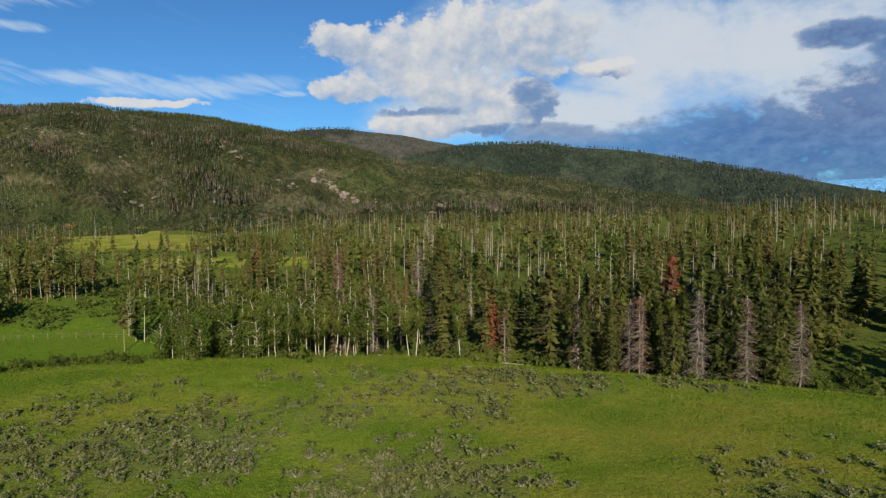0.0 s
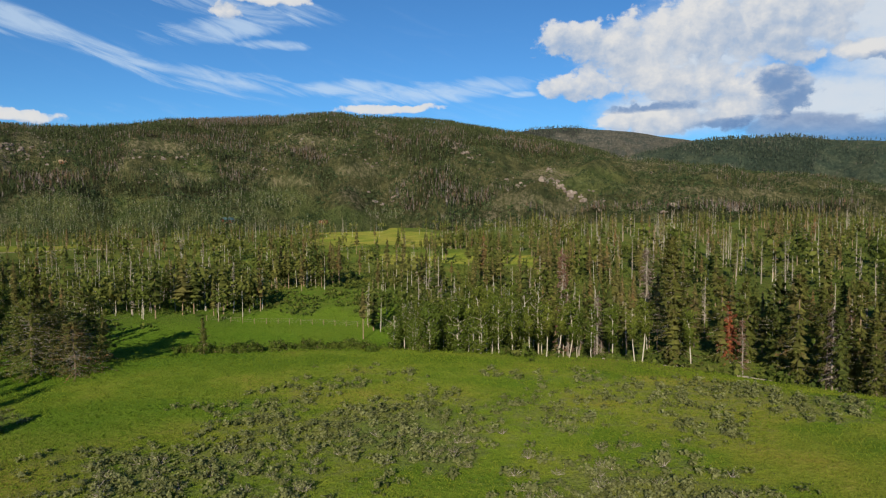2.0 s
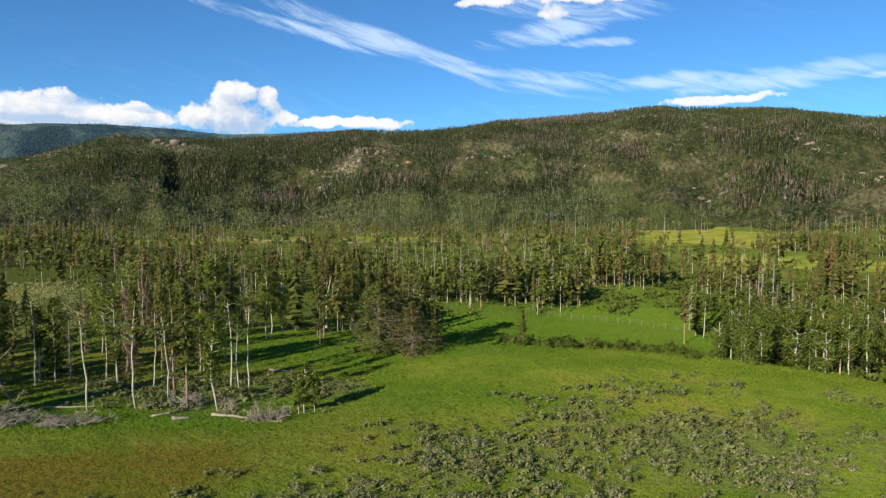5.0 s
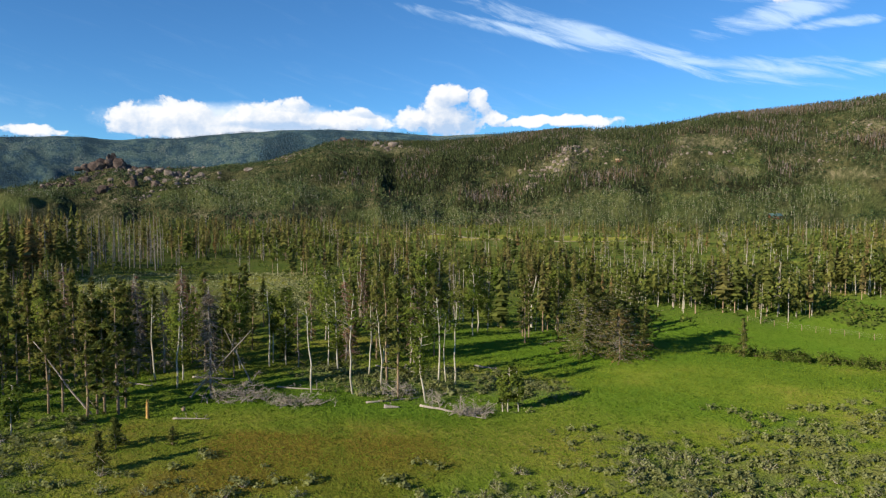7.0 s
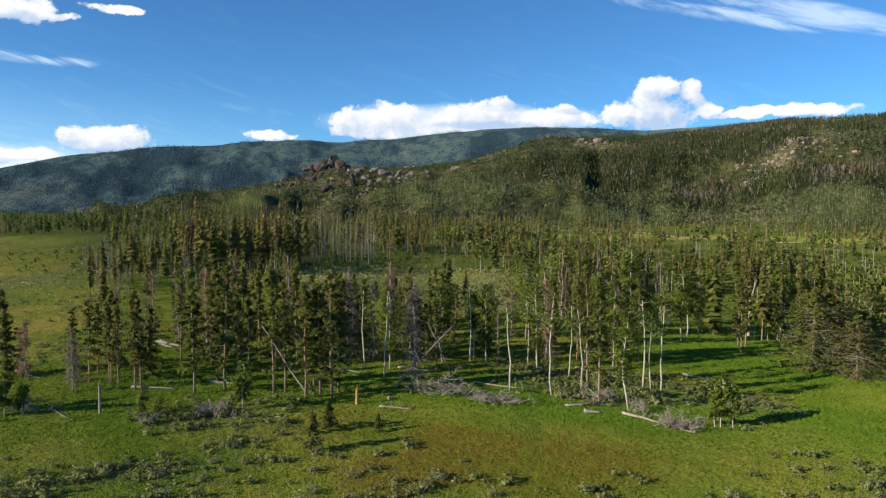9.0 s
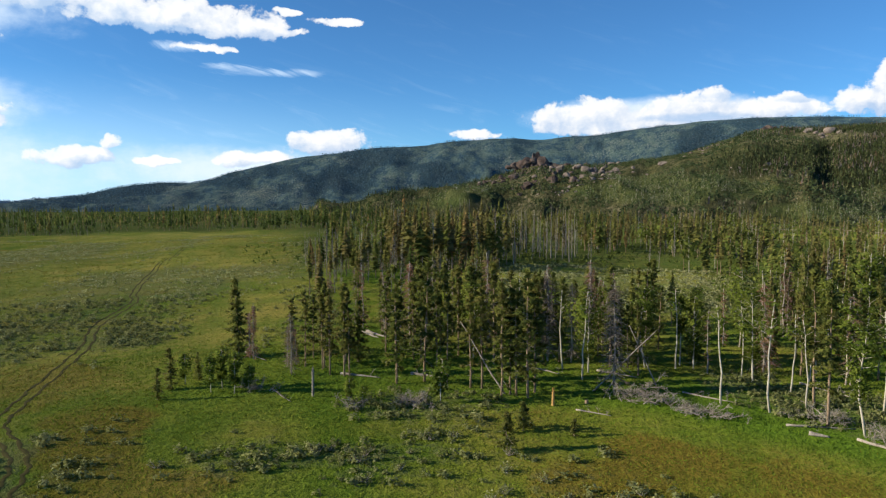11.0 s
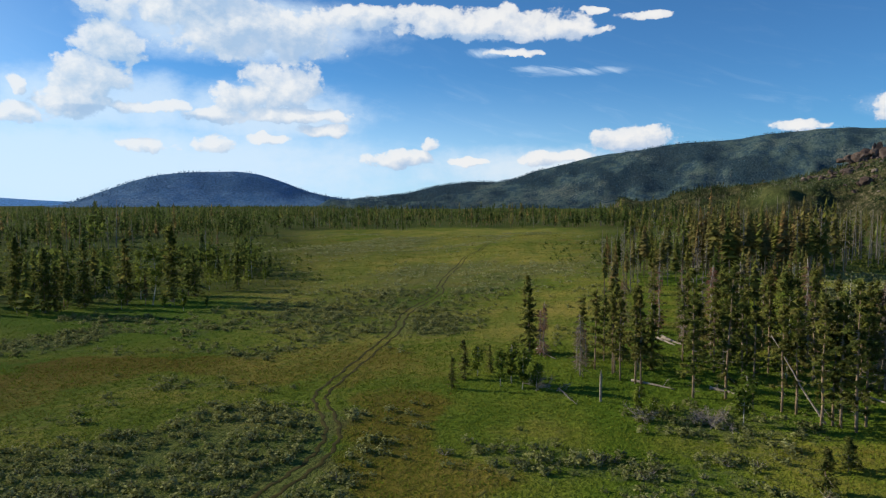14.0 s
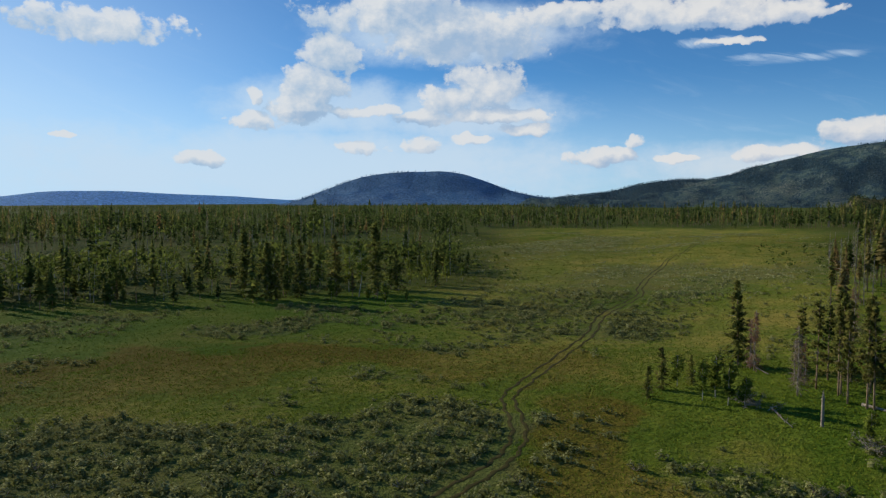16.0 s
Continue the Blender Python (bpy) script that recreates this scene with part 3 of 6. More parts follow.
def cover(rows, name, az, r, seed):
    """How far inside the patches a place on the slope lies: 1 in the middle, 0 at a ragged edge, below 0 outside."""
    if name != "wooded_hill":
        return np.full(np.shape(az), -1.0)
    el = np.degrees(np.arctan2(hill_height(name, az, r) - EYE, r))
    best = np.full(np.shape(az), -1.0)
    for a, e, wa, we, turn in rows:
        c, s = math.cos(math.radians(turn)), math.sin(math.radians(turn))
        u, v = (az - a) * c + (el - e) * s, (el - e) * c - (az - a) * s
        best = np.maximum(best, 1 - (u / wa) ** 2 - (v / we) ** 2)
    return best + 0.75 * rough(np.radians(az) * 1000, r * 0.4, 50, 4, seed, 0.6)


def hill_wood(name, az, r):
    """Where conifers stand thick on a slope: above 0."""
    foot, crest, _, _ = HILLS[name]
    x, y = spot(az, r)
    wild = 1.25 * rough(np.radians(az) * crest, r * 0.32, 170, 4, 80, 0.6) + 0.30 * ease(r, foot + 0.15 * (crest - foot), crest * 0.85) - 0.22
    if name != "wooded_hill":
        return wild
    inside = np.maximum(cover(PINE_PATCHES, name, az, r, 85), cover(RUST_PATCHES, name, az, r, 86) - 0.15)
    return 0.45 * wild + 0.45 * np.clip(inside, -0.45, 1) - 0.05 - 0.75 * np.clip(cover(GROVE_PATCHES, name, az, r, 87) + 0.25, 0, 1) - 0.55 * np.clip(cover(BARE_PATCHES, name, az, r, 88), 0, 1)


# ---- mesh helpers ----
class Geo:
    """Vertices and triangles gathered in arrays, with a tint for each face."""

    def __init__(self):
        self.v, self.f, self.t, self.m, self.o, self.n = [], [], [], [], [], 0

    def add(self, v, f, tint=0.5, slot=0, outward=None):
        """outward: for leaves, the way out of the crown at each vertex, so that light wraps softly round the whole crown."""
        v, f = np.asarray(v, float).reshape(-1, 3), np.asarray(f, np.int64).reshape(-1, 3)
        if outward is None:
            self.o.append(np.zeros((len(v), 3)))
        else:
            outward = outward / np.maximum(np.linalg.norm(outward, axis=1, keepdims=True), 1e-6)
            self.o.append(outward)
            facing = (np.cross(v[f[:, 1]] - v[f[:, 0]], v[f[:, 2]] - v[f[:, 0]]) * outward[f[:, 0]]).sum(1)
            f = np.where((facing < 0)[:, None], f[:, ::-1], f)
        self.v.append(v)
        self.f.append(f + self.n)
        self.t.append(np.broadcast_to(np.asarray(tint, float), (len(f),)))
        self.m.append(np.full(len(f), slot))
        self.n += len(v)

    def mesh(self, name, mats, smooth=False):
        v, f, t, m = (np.concatenate(a) for a in (self.v, self.f, self.t, self.m))
        me = bpy.data.meshes.new(name)
        me.vertices.add(len(v))
        me.vertices.foreach_set("co", v.astype(np.float32).ravel())
        me.loops.add(3 * len(f))
        me.loops.foreach_set("vertex_index", f.astype(np.int32).ravel())
        me.polygons.add(len(f))
        me.polygons.foreach_set("loop_start", np.arange(0, 3 * len(f), 3, dtype=np.int32))
        for mat in mats:
            me.materials.append(mat)
        me.polygons.foreach_set("material_index", m.astype(np.int32))
        me.attributes.new("tint", "FLOAT", "FACE").data.foreach_set("value", t.astype(np.float32))
        me.update(calc_edges=True)
        if smooth:
            me.shade_smooth()
        o = np.concatenate(self.o)
        if o.any():
            me.normals_split_custom_set_from_vertices(o.astype(np.float32))
        return me


def part(name, mesh, parent, label=""):
    ob = new(name, mesh)
    ob.parent = parent
    return tagged(ob, label)


def sticks(geo, a, b, ra, rb, sides=4, tint=0.5, slot=0):
    """Tapered rods from points a to b."""
    a, b = np.asarray(a, float).reshape(-1, 3), np.asarray(b, float).reshape(-1, 3)
    n = len(a)
    d = b - a
    d /= np.maximum(np.linalg.norm(d, axis=1, keepdims=True), 1e-6)
    ref = np.where(np.abs(d[:, 2:3]) > 0.9, (1.0, 0, 0), (0, 0, 1.0))
    u = np.cross(d, ref)
    u /= np.linalg.norm(u, axis=1, keepdims=True)
    w = np.cross(d, u)
    ang = np.arange(sides) * 2 * np.pi / sides
    ring = np.cos(ang)[None, :, None] * u[:, None] + np.sin(ang)[None, :, None] * w[:, None]
    ra, rb = (np.broadcast_to(np.asarray(r, float), (n,))[:, None, None] for r in (ra, rb))
    v = np.stack([a[:, None] + ring * ra, b[:, None] + ring * rb], 1).reshape(-1, 3)
    k, j = np.arange(sides), (np.arange(sides) + 1) % sides
    f = np.concatenate([np.stack([k, j, j + sides], 1), np.stack([k, j + sides, k + sides], 1)])
    f = (f[None] + (np.arange(n) * 2 * sides)[:, None, None]).reshape(-1, 3)
    t = np.repeat(np.broadcast_to(np.asarray(tint, float), (n,)), 2 * sides)
    geo.add(v, f, t, slot)


def tube(geo, p, rad, sides=7, tint=0.5, slot=0):
    """One unbroken tapered tube along the points p, closed at both ends."""
    p = np.asarray(p, float)
    n = len(p)
    d = np.gradient(p, axis=0)
    d /= np.linalg.norm(d, axis=1, keepdims=True)
    u = np.cross(d, (1.0, 0, 0) if abs(d[0, 2]) > 0.7 else (0, 0, 1.0))
    u /= np.linalg.norm(u, axis=1, keepdims=True)
    w = np.cross(d, u)
    ang = np.arange(sides) * 2 * np.pi / sides
    v = p[:, None] + (np.cos(ang)[None, :, None] * u[:, None] + np.sin(ang)[None, :, None] * w[:, None]) * np.asarray(rad, float)[:, None, None]
    v = np.concatenate([v.reshape(-1, 3), p[:1], p[-1:]])
    f = []
    for i in range(n - 1):
        for j in range(sides):
            a, b = i * sides + j, i * sides + (j + 1) % sides
            f += [(a, b, b + sides), (a, b + sides, a + sides)]
    for j in range(sides):
        f += [(n * sides, (j + 1) % sides, j), (n * sides + 1, (n - 1) * sides + j, (n - 1) * sides + (j + 1) % sides)]
    geo.add(v, f, tint, slot)


def unit(rng, n):
    d = rng.normal(size=(n, 3))
    return d / np.linalg.norm(d, axis=1, keepdims=True)


def blades(geo, base, tip, width, rng, tint=0.5, slot=0, face=None, outward=None):
    """One slender triangle from each base to each tip, turned towards face if given."""
    d = tip - base
    side = np.cross(d, unit(rng, len(d)) if face is None else face + 0.6 * unit(rng, len(d)))
    side *= np.asarray(width).reshape(-1, 1) / np.maximum(np.linalg.norm(side, axis=1, keepdims=True), 1e-6)
    v = np.stack([base - side * 0.5, base + side * 0.5, tip], 1).reshape(-1, 3)
    geo.add(v, np.arange(len(v)).reshape(-1, 3), tint, slot, None if outward is None else np.repeat(outward, 3, 0))


def diamonds(geo, mid, size, rng, tint=0.5, slot=0, flat=0.0, outward=None):
    """Small four-cornered leaves at random turns."""
    n = len(mid)
    a = unit(rng, n)
    if outward is not None:                               # leaves lie roughly in the round of the crown
        way = outward / np.maximum(np.linalg.norm(outward, axis=1, keepdims=True), 1e-6) + 0.5 * unit(rng, n)
        a = np.cross(way, a)
        a /= np.maximum(np.linalg.norm(a, axis=1, keepdims=True), 1e-6)
    b = np.cross(a, unit(rng, n) if outward is None else way)
    b /= np.maximum(np.linalg.norm(b, axis=1, keepdims=True), 1e-6)
    a[:, 2] *= 1 - flat
    b[:, 2] *= 1 - flat
    s = np.asarray(size).reshape(-1, 1)
    v = np.stack([mid - a * s, mid - b * s * 0.7, mid + a * s, mid + b * s * 0.7], 1).reshape(-1, 3)
    k = 4 * np.arange(n)[:, None]
    geo.add(v, np.concatenate([k + [[0, 1, 2]], k + [[0, 2, 3]]]), np.concatenate([np.broadcast_to(tint, (n,))] * 2), slot, None if outward is None else np.repeat(outward, 4, 0))


def grid_mesh(name, az, r, height, mats, fields=()):
    """A sheet over azimuth and distance."""
    aa, rr = np.meshgrid(az, r, indexing="ij")
    x, y = spot(aa, rr)
    z = height(aa, rr, x, y)
    na, nr = aa.shape
    n = np.arange(na * nr).reshape(na, nr)
    q = np.stack([n[:-1, :-1], n[:-1, 1:], n[1:, 1:], n[1:, :-1]], -1).reshape(-1, 4)[:, ::-1]
    g = Geo()
    g.add(np.stack([x, y, z], -1).reshape(-1, 3), np.concatenate([q[:, [0, 1, 2]], q[:, [0, 2, 3]]]))
    me = g.mesh(name, mats, True)
    for key, func in fields:
        me.attributes.new(key, "FLOAT", "POINT").data.foreach_set("value", func(aa, rr, x, y).astype(np.float32).ravel())
    return me


# ---- ground ----
def band(v, lo, hi, soft):
    return ease(v, lo - soft, lo + soft) * (1 - ease(v, hi - soft, hi + soft))


def drift(az, r, x, y):
    """Azimuth and distance shifted unevenly, so that patches get ragged outlines."""
    return az + 13 * rough(x, y, 20, 4, 45), r * (1 + 0.2 * rough(x, y, 22, 4, 46))


def sedge_field(az, r, x, y):
    """Rust-brown wet sedge."""
    az, r = drift(az, r, x, y)
    f = band(az, 57, 84, 5) * band(r, 46, 63, 6) * 0.85 + band(az, 107, 121, 3) * band(r, 40, 78, 9) * 0.85
    return f + band(az, 119, 172, 3) * (band(r, 74, 96, 6) * (0.74 + 1.2 * rough(az * 0.7, r, 11, 3, 56)) + band(r, 100, 110, 5) * 0.3 * rough(x, y, 30, 2, 47)) + band(az, 98, 128, 3) * band(r, 84, 420, 30) * (0.30 + 0.55 * rough(x * 0.5, y, 34, 3, 55))


def sage_field(az, r, x, y):
    """How thick the sagebrush stands."""
    az, r = drift(az, r, x, y)
    f = band(az, 119, 172, 2) * band(r, 30, 69, 4) * (1.0 - 0.1 * rough(x, y, 9, 2, 40))
    f = np.maximum(f, band(az, -45, 66, 4) * band(r, 42, 88, 5) * (0.50 + 1.25 * rough(x, y, 17, 4, 41)))
    f = np.maximum(f, band(az, 12, 62, 4) * band(r, 40, 66, 5) * (0.52 + 1.1 * rough(x, y, 15, 4, 48)))
    f = np.maximum(f, band(az, 66, 119, 4) * band(r, 38, 72, 4) * (0.06 + 1.2 * rough(x, y, 14, 3, 42)))
    f = np.maximum(f, band(az, 96, 128, 3) * band(r, 100, 420, 12) * (0.45 + 1.4 * rough(x * 0.35, y, 22, 3, 43)))
    f = np.maximum(f, band(az, 118, 172, 3) * band(r, 98, 150, 8) * (0.15 + 1.2 * rough(x, y, 13, 3, 44)))
    f = np.maximum(f, band(az, 118, 172, 3) * band(r, 74, 102, 5) * (0.10 + 1.3 * rough(az * 0.6, r, 8, 3, 57)))
    f = np.maximum(f, band(az, 64, 84, 3) * band(r, 130, 185, 8) * 0.8)
    return np.clip(f, 0, 1)


def opening(az, r):
    """Grassy openings among the trees."""
    w = 2.0 * np.sin(r * 0.05) + 1.5 * np.sin(az * 1.3)
    return (((az > 9 + 0.4 * w) & (az < 21.5 + 0.5 * w) & (r > 236 + 2 * w) & (r < 272 + 3 * w)) | ((az > np.interp(r, (340, 640), (16, 21)) + 0.3 * w) & (az < 27 + 0.5 * w) & (r > 338) & (r < 636 + 6 * w))
            | ((az > 43 + w) & (az < 68 + w) & (r > 400 + 10 * w) & (r < 470 + 12 * w)) | ((az > 19 + 0.3 * w) & (az < 33) & (r > 128) & (r < 147 + 2 * w)) | ((az > 70) & (az < 86) & (r > 140) & (r < 212 + 5 * w)))


def lush_field(az, r, x, y):
    """Bright wet grass in the creek bottom and along the forest edge."""
    az, r = drift(az, r, x, y)
    return np.clip(band(az, 10, 58, 4) * band(r, 97, 170, 6) + band(az, 40, 76, 6) * band(r, 30, 84, 6) * (0.62 + 0.9 * rough(x, y, 14, 3, 64)) + band(az, 55, 100, 5) * band(r, 68, 84, 4) * 0.7 + band(az, 122, 172, 4) * band(r, 104, 150, 8) * 0.6
                   + band(az, 98, 118, 4) * band(r, 76, 112, 8) * 0.5 , 0, 1)


# Where the ground takes the darkened, shaded tone of the forest floor.
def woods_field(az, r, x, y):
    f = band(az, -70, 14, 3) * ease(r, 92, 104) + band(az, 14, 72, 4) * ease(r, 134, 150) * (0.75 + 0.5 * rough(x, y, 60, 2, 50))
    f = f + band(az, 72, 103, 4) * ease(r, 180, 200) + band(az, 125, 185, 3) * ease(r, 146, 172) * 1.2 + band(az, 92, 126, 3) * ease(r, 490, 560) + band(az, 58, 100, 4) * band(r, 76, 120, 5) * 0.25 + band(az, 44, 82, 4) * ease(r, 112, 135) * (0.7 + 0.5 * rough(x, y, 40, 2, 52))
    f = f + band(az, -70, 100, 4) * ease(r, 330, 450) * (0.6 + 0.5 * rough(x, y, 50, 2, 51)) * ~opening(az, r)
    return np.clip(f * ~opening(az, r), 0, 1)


def straw_field(az, r, x, y):
    """Yellowing grass in long streaks over the far meadow."""
    streak = rough((x * 0.4 - y * 0.15), y * 1.6 + x * 0.3, 46, 4, 54, 0.6)
    return np.clip(band(az, 103, 172, 4) * band(r, 34, 90, 8) * (0.26 + 0.5 * streak) + band(az, 101, 129, 4) * band(r, 88, 520, 14) * (0.55 + 1.0 * streak) + band(az, 67, 88, 2) * band(r, 122, 215, 8) * 0.55 + 0.50 * opening(az, r) * (az < 69) * (r > 215), 0, 0.9)


def hill_grass(hill, az, r, x, y):
    """Grassy places on the wooded hill."""
    if hill != "wooded_hill":
        return 0.0 * az
    return np.clip(1.0 * opening(az, r) + 0.75 * ease(cover(GROVE_PATCHES, hill, az, r, 87), -0.2, 0.5) + ease(rough(x, y, 140, 4, 53), 0.28, 0.5) * 0.4 * (1 - ease(r, 900, 1300)), 0, 1)


def hill_bare(hill, az, r, x, y):
    """Dry grass and stony ground."""
    return ease(cover(BARE_PATCHES, hill, az, r, 88), -0.25, 0.45)


view_az, back_az = np.arange(-50, 178, 0.75), np.arange(180, 310, 5.0)
ring = np.concatenate([[0.001, 6, 12, 24], np.geomspace(34, 4950, 240)])
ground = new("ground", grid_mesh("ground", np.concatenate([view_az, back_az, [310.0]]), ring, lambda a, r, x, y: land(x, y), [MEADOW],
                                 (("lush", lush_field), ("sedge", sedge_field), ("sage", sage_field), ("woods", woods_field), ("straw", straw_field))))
tagged(ground, "green summer meadow with rust-brown sedge and grey sagebrush", "ground", kind="structure")

for hill, label, mat, step, rows in (
        ("wooded_hill", "broad wooded hill with brush, meadows and granite outcrops", SLOPE, 0.42, 140),
        ("brown_ridge", "ridge covered in grey-brown dead forest", BROWN_SLOPE, 0.3, 50),
        ("long_ridge", "long dark forested ridge sloping down", RIDGE_SLOPE, 0.3, 60),
        ("west_mountain", "long forested mountain in blue-green haze", FAR_HAZE_SLOPE, 0.42, 100),
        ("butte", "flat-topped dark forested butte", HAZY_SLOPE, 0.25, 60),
        ("far_ridge", "distant haze-blue ridge under rain clouds", HAZE_BLUE_SLOPE, 0.5, 12),
        ("far_blue_ridge", "hazy blue mountain ridge on the horizon", HAZE_BLUE_SLOPE, 0.5, 12)):
    foot, crest, _, line = HILLS[hill]
    az = np.arange(min(line), max(line) + 0.01, step)
    r = np.concatenate([np.linspace(foot - 15, crest, rows), crest + np.array([40.0, 120.0])])
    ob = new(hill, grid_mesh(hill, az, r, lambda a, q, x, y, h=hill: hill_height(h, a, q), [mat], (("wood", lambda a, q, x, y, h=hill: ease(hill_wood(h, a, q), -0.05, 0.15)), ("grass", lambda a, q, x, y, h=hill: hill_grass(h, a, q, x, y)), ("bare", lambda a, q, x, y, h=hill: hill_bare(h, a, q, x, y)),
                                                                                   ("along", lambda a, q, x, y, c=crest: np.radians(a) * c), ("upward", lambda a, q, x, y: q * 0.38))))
    tagged(ob, label, "hill" if "hill" in hill else "mountain", kind="structure")

# ---- trees ----
def pine_meshes(seed, tall, bare, wide, tint, full=1.0, bushy=False, inner=0):
    """A pine or spruce: trunk mesh and crown mesh. bare: how much of the trunk shows below the crown."""
    rng = np.random.default_rng(seed)
    bend = rng.normal(0, 0.018, 2) * tall
    hs = np.linspace(0, 1, 7)
    axis = np.stack([bend[0] * hs ** 2, bend[1] * hs ** 2, hs * tall], 1)
    axis[1:-1, :2] += rng.normal(0, 0.04, (5, 2))

    def on(h):
        return np.stack([np.interp(h, hs, axis[:, n]) for n in range(3)], -1)

    rad = (0.0075 * tall + 0.025) * (1 - hs) ** 0.8 + 0.012
    g = Geo()
    tube(g, axis, rad)
    trunk = g.mesh("trunk", [PINE_BARK], True)
    g = Geo()
    n = int(tall * 6.2 * full)
    u = np.sort(rng.random(n)) ** 0.85
    h = bare + (1 - bare) * u * 0.99
    ang = rng.random(n) * 2 * np.pi
    lobe = 1.0 + 0.35 * np.sin(3 * ang + 9 * u + seed) + 0.25 * np.sin(17 * u + 2 * ang + 2 * seed)     # uneven outline
    length = (1.6 if bushy else 1.45) * wide * ((1 - u) ** (0.5 if bushy else 0.75) * 0.95 + 0.07) * rng.uniform(0.45, 1.2, n) * np.clip(0.45 + u * 5, 0, 1) * np.clip(lobe, 0.35, 1.6)
    a = on(h)
    out = np.stack([np.cos(ang), np.sin(ang), rng.uniform(-0.35, 0.15, n) + 0.5 * (u - 0.4)], 1)
    b = a + out * length[:, None]
    sticks(g, a, b, 0.020, 0.007, 3, slot=1)
    low = int(n * 0.3)                                    # dead twigs under the crown
    hl = rng.uniform(bare * 0.3, bare * 1.1, low)
    al = rng.random(low) * 2 * np.pi
    base = on(hl)
    sticks(g, base, base + np.stack([np.cos(al), np.sin(al), rng.uniform(-0.5, 0.1, low)], 1) * (wide * rng.uniform(0.15, 0.65, (low, 1))), 0.013, 0.004, 3, slot=1)
    k, m = 6, 8
    s = rng.uniform(0.35, 1.05, (n, k))
    c = (a[:, None] + (b - a)[:, None] * s[..., None]).reshape(-1, 3) + rng.normal(0, 0.07, (n * k, 3))
    c, o = np.repeat(c, m, 0) + rng.normal(0, 0.06, (n * k * m, 3)), np.repeat(np.repeat(out, k, 0), m, 0)
    d = o * 0.5 + unit(rng, len(c)) * 0.8 + [0, 0, 0.15]
    size = rng.uniform(0.20, 0.44, (len(c), 1)) * (0.75 + 0.025 * tall)
    blades(g, c - d * size * 0.35, c + d * size * 0.7, rng.uniform(0.08, 0.18, len(c)), rng, tint + np.repeat(rng.normal(0, 0.05, n), k * m) + rng.normal(0, 0.025, len(c)), face=o * 0.8 + [0, 0, 0.55],
           outward=o * [1, 1, 0.3] + [0, 0, 0.35] + 0.45 * unit(rng, len(c)))
    if inner:                                             # the closed inside of a thick crown
        one = np.zeros(1)
        far_conifers(g, one, one, one, one + tall * 0.985, one + wide * 0.72, one + tint, inner, rng, trunk=False, bare=(bare, bare + 0.02))
    return trunk, g.mesh("crown", [NEEDLES, GREY_BARK])


def aspen_meshes(seed, tall, bare, wide, tint, full=1.0):
    """An aspen: pale crooked trunk and a loose leafy crown."""
    rng = np.random.default_rng(seed)
    hs = np.linspace(0, 1, 7)
    axis = np.stack([np.cumsum(rng.normal(0, 0.011 * tall, 7)), np.cumsum(rng.normal(0, 0.011 * tall, 7)), hs * tall * 0.94], 1)
    axis[:, :2] -= axis[0, :2]
    g = Geo()
    rad = 0.0085 * tall * (1 - hs * 0.85) + 0.018
    tube(g, axis, rad)
    trunk = g.mesh("trunk", [ASPEN_BARK], True)
    g = Geo()
    n = int(30 * full + 6)
    h = rng.uniform(bare * 0.9, 0.98, n)
    a = np.stack([np.interp(h, hs, axis[:, i]) for i in range(3)], -1)
    ang = rng.random(n) * 2 * np.pi
    span = np.sin(np.pi * np.clip((h - bare) / (1.08 - bare), 0.12, 1)) ** 0.7
    out = np.stack([np.cos(ang), np.sin(ang), rng.uniform(0.2, 0.9, n)], 1)
    b = a + out * (wide * span * rng.uniform(0.5, 1.1, n))[:, None]
    sticks(g, a, b, 0.03, 0.01, 3, slot=1)
    k = int(46 * full) + 6
    s = rng.uniform(0.35, 1.1, (n, k, 1))
    c = (a[:, None] + (b - a)[:, None] * s + rng.normal(0, 0.30, (n, k, 3)) * wide * 0.5).reshape(-1, 3)
    heart = np.array([axis[4, 0], axis[4, 1], tall * (bare + 0.98) * 0.5])
    diamonds(g, c, rng.uniform(0.09, 0.185, len(c)), rng, tint + np.repeat(rng.normal(0, 0.08, n), k), outward=(c - heart) * [1, 1, 0.6] / wide + [0, 0, 0.25] + 0.40 * unit(rng, len(c)))
    return trunk, g.mesh("crown", [LEAVES, ASPEN_BARK])


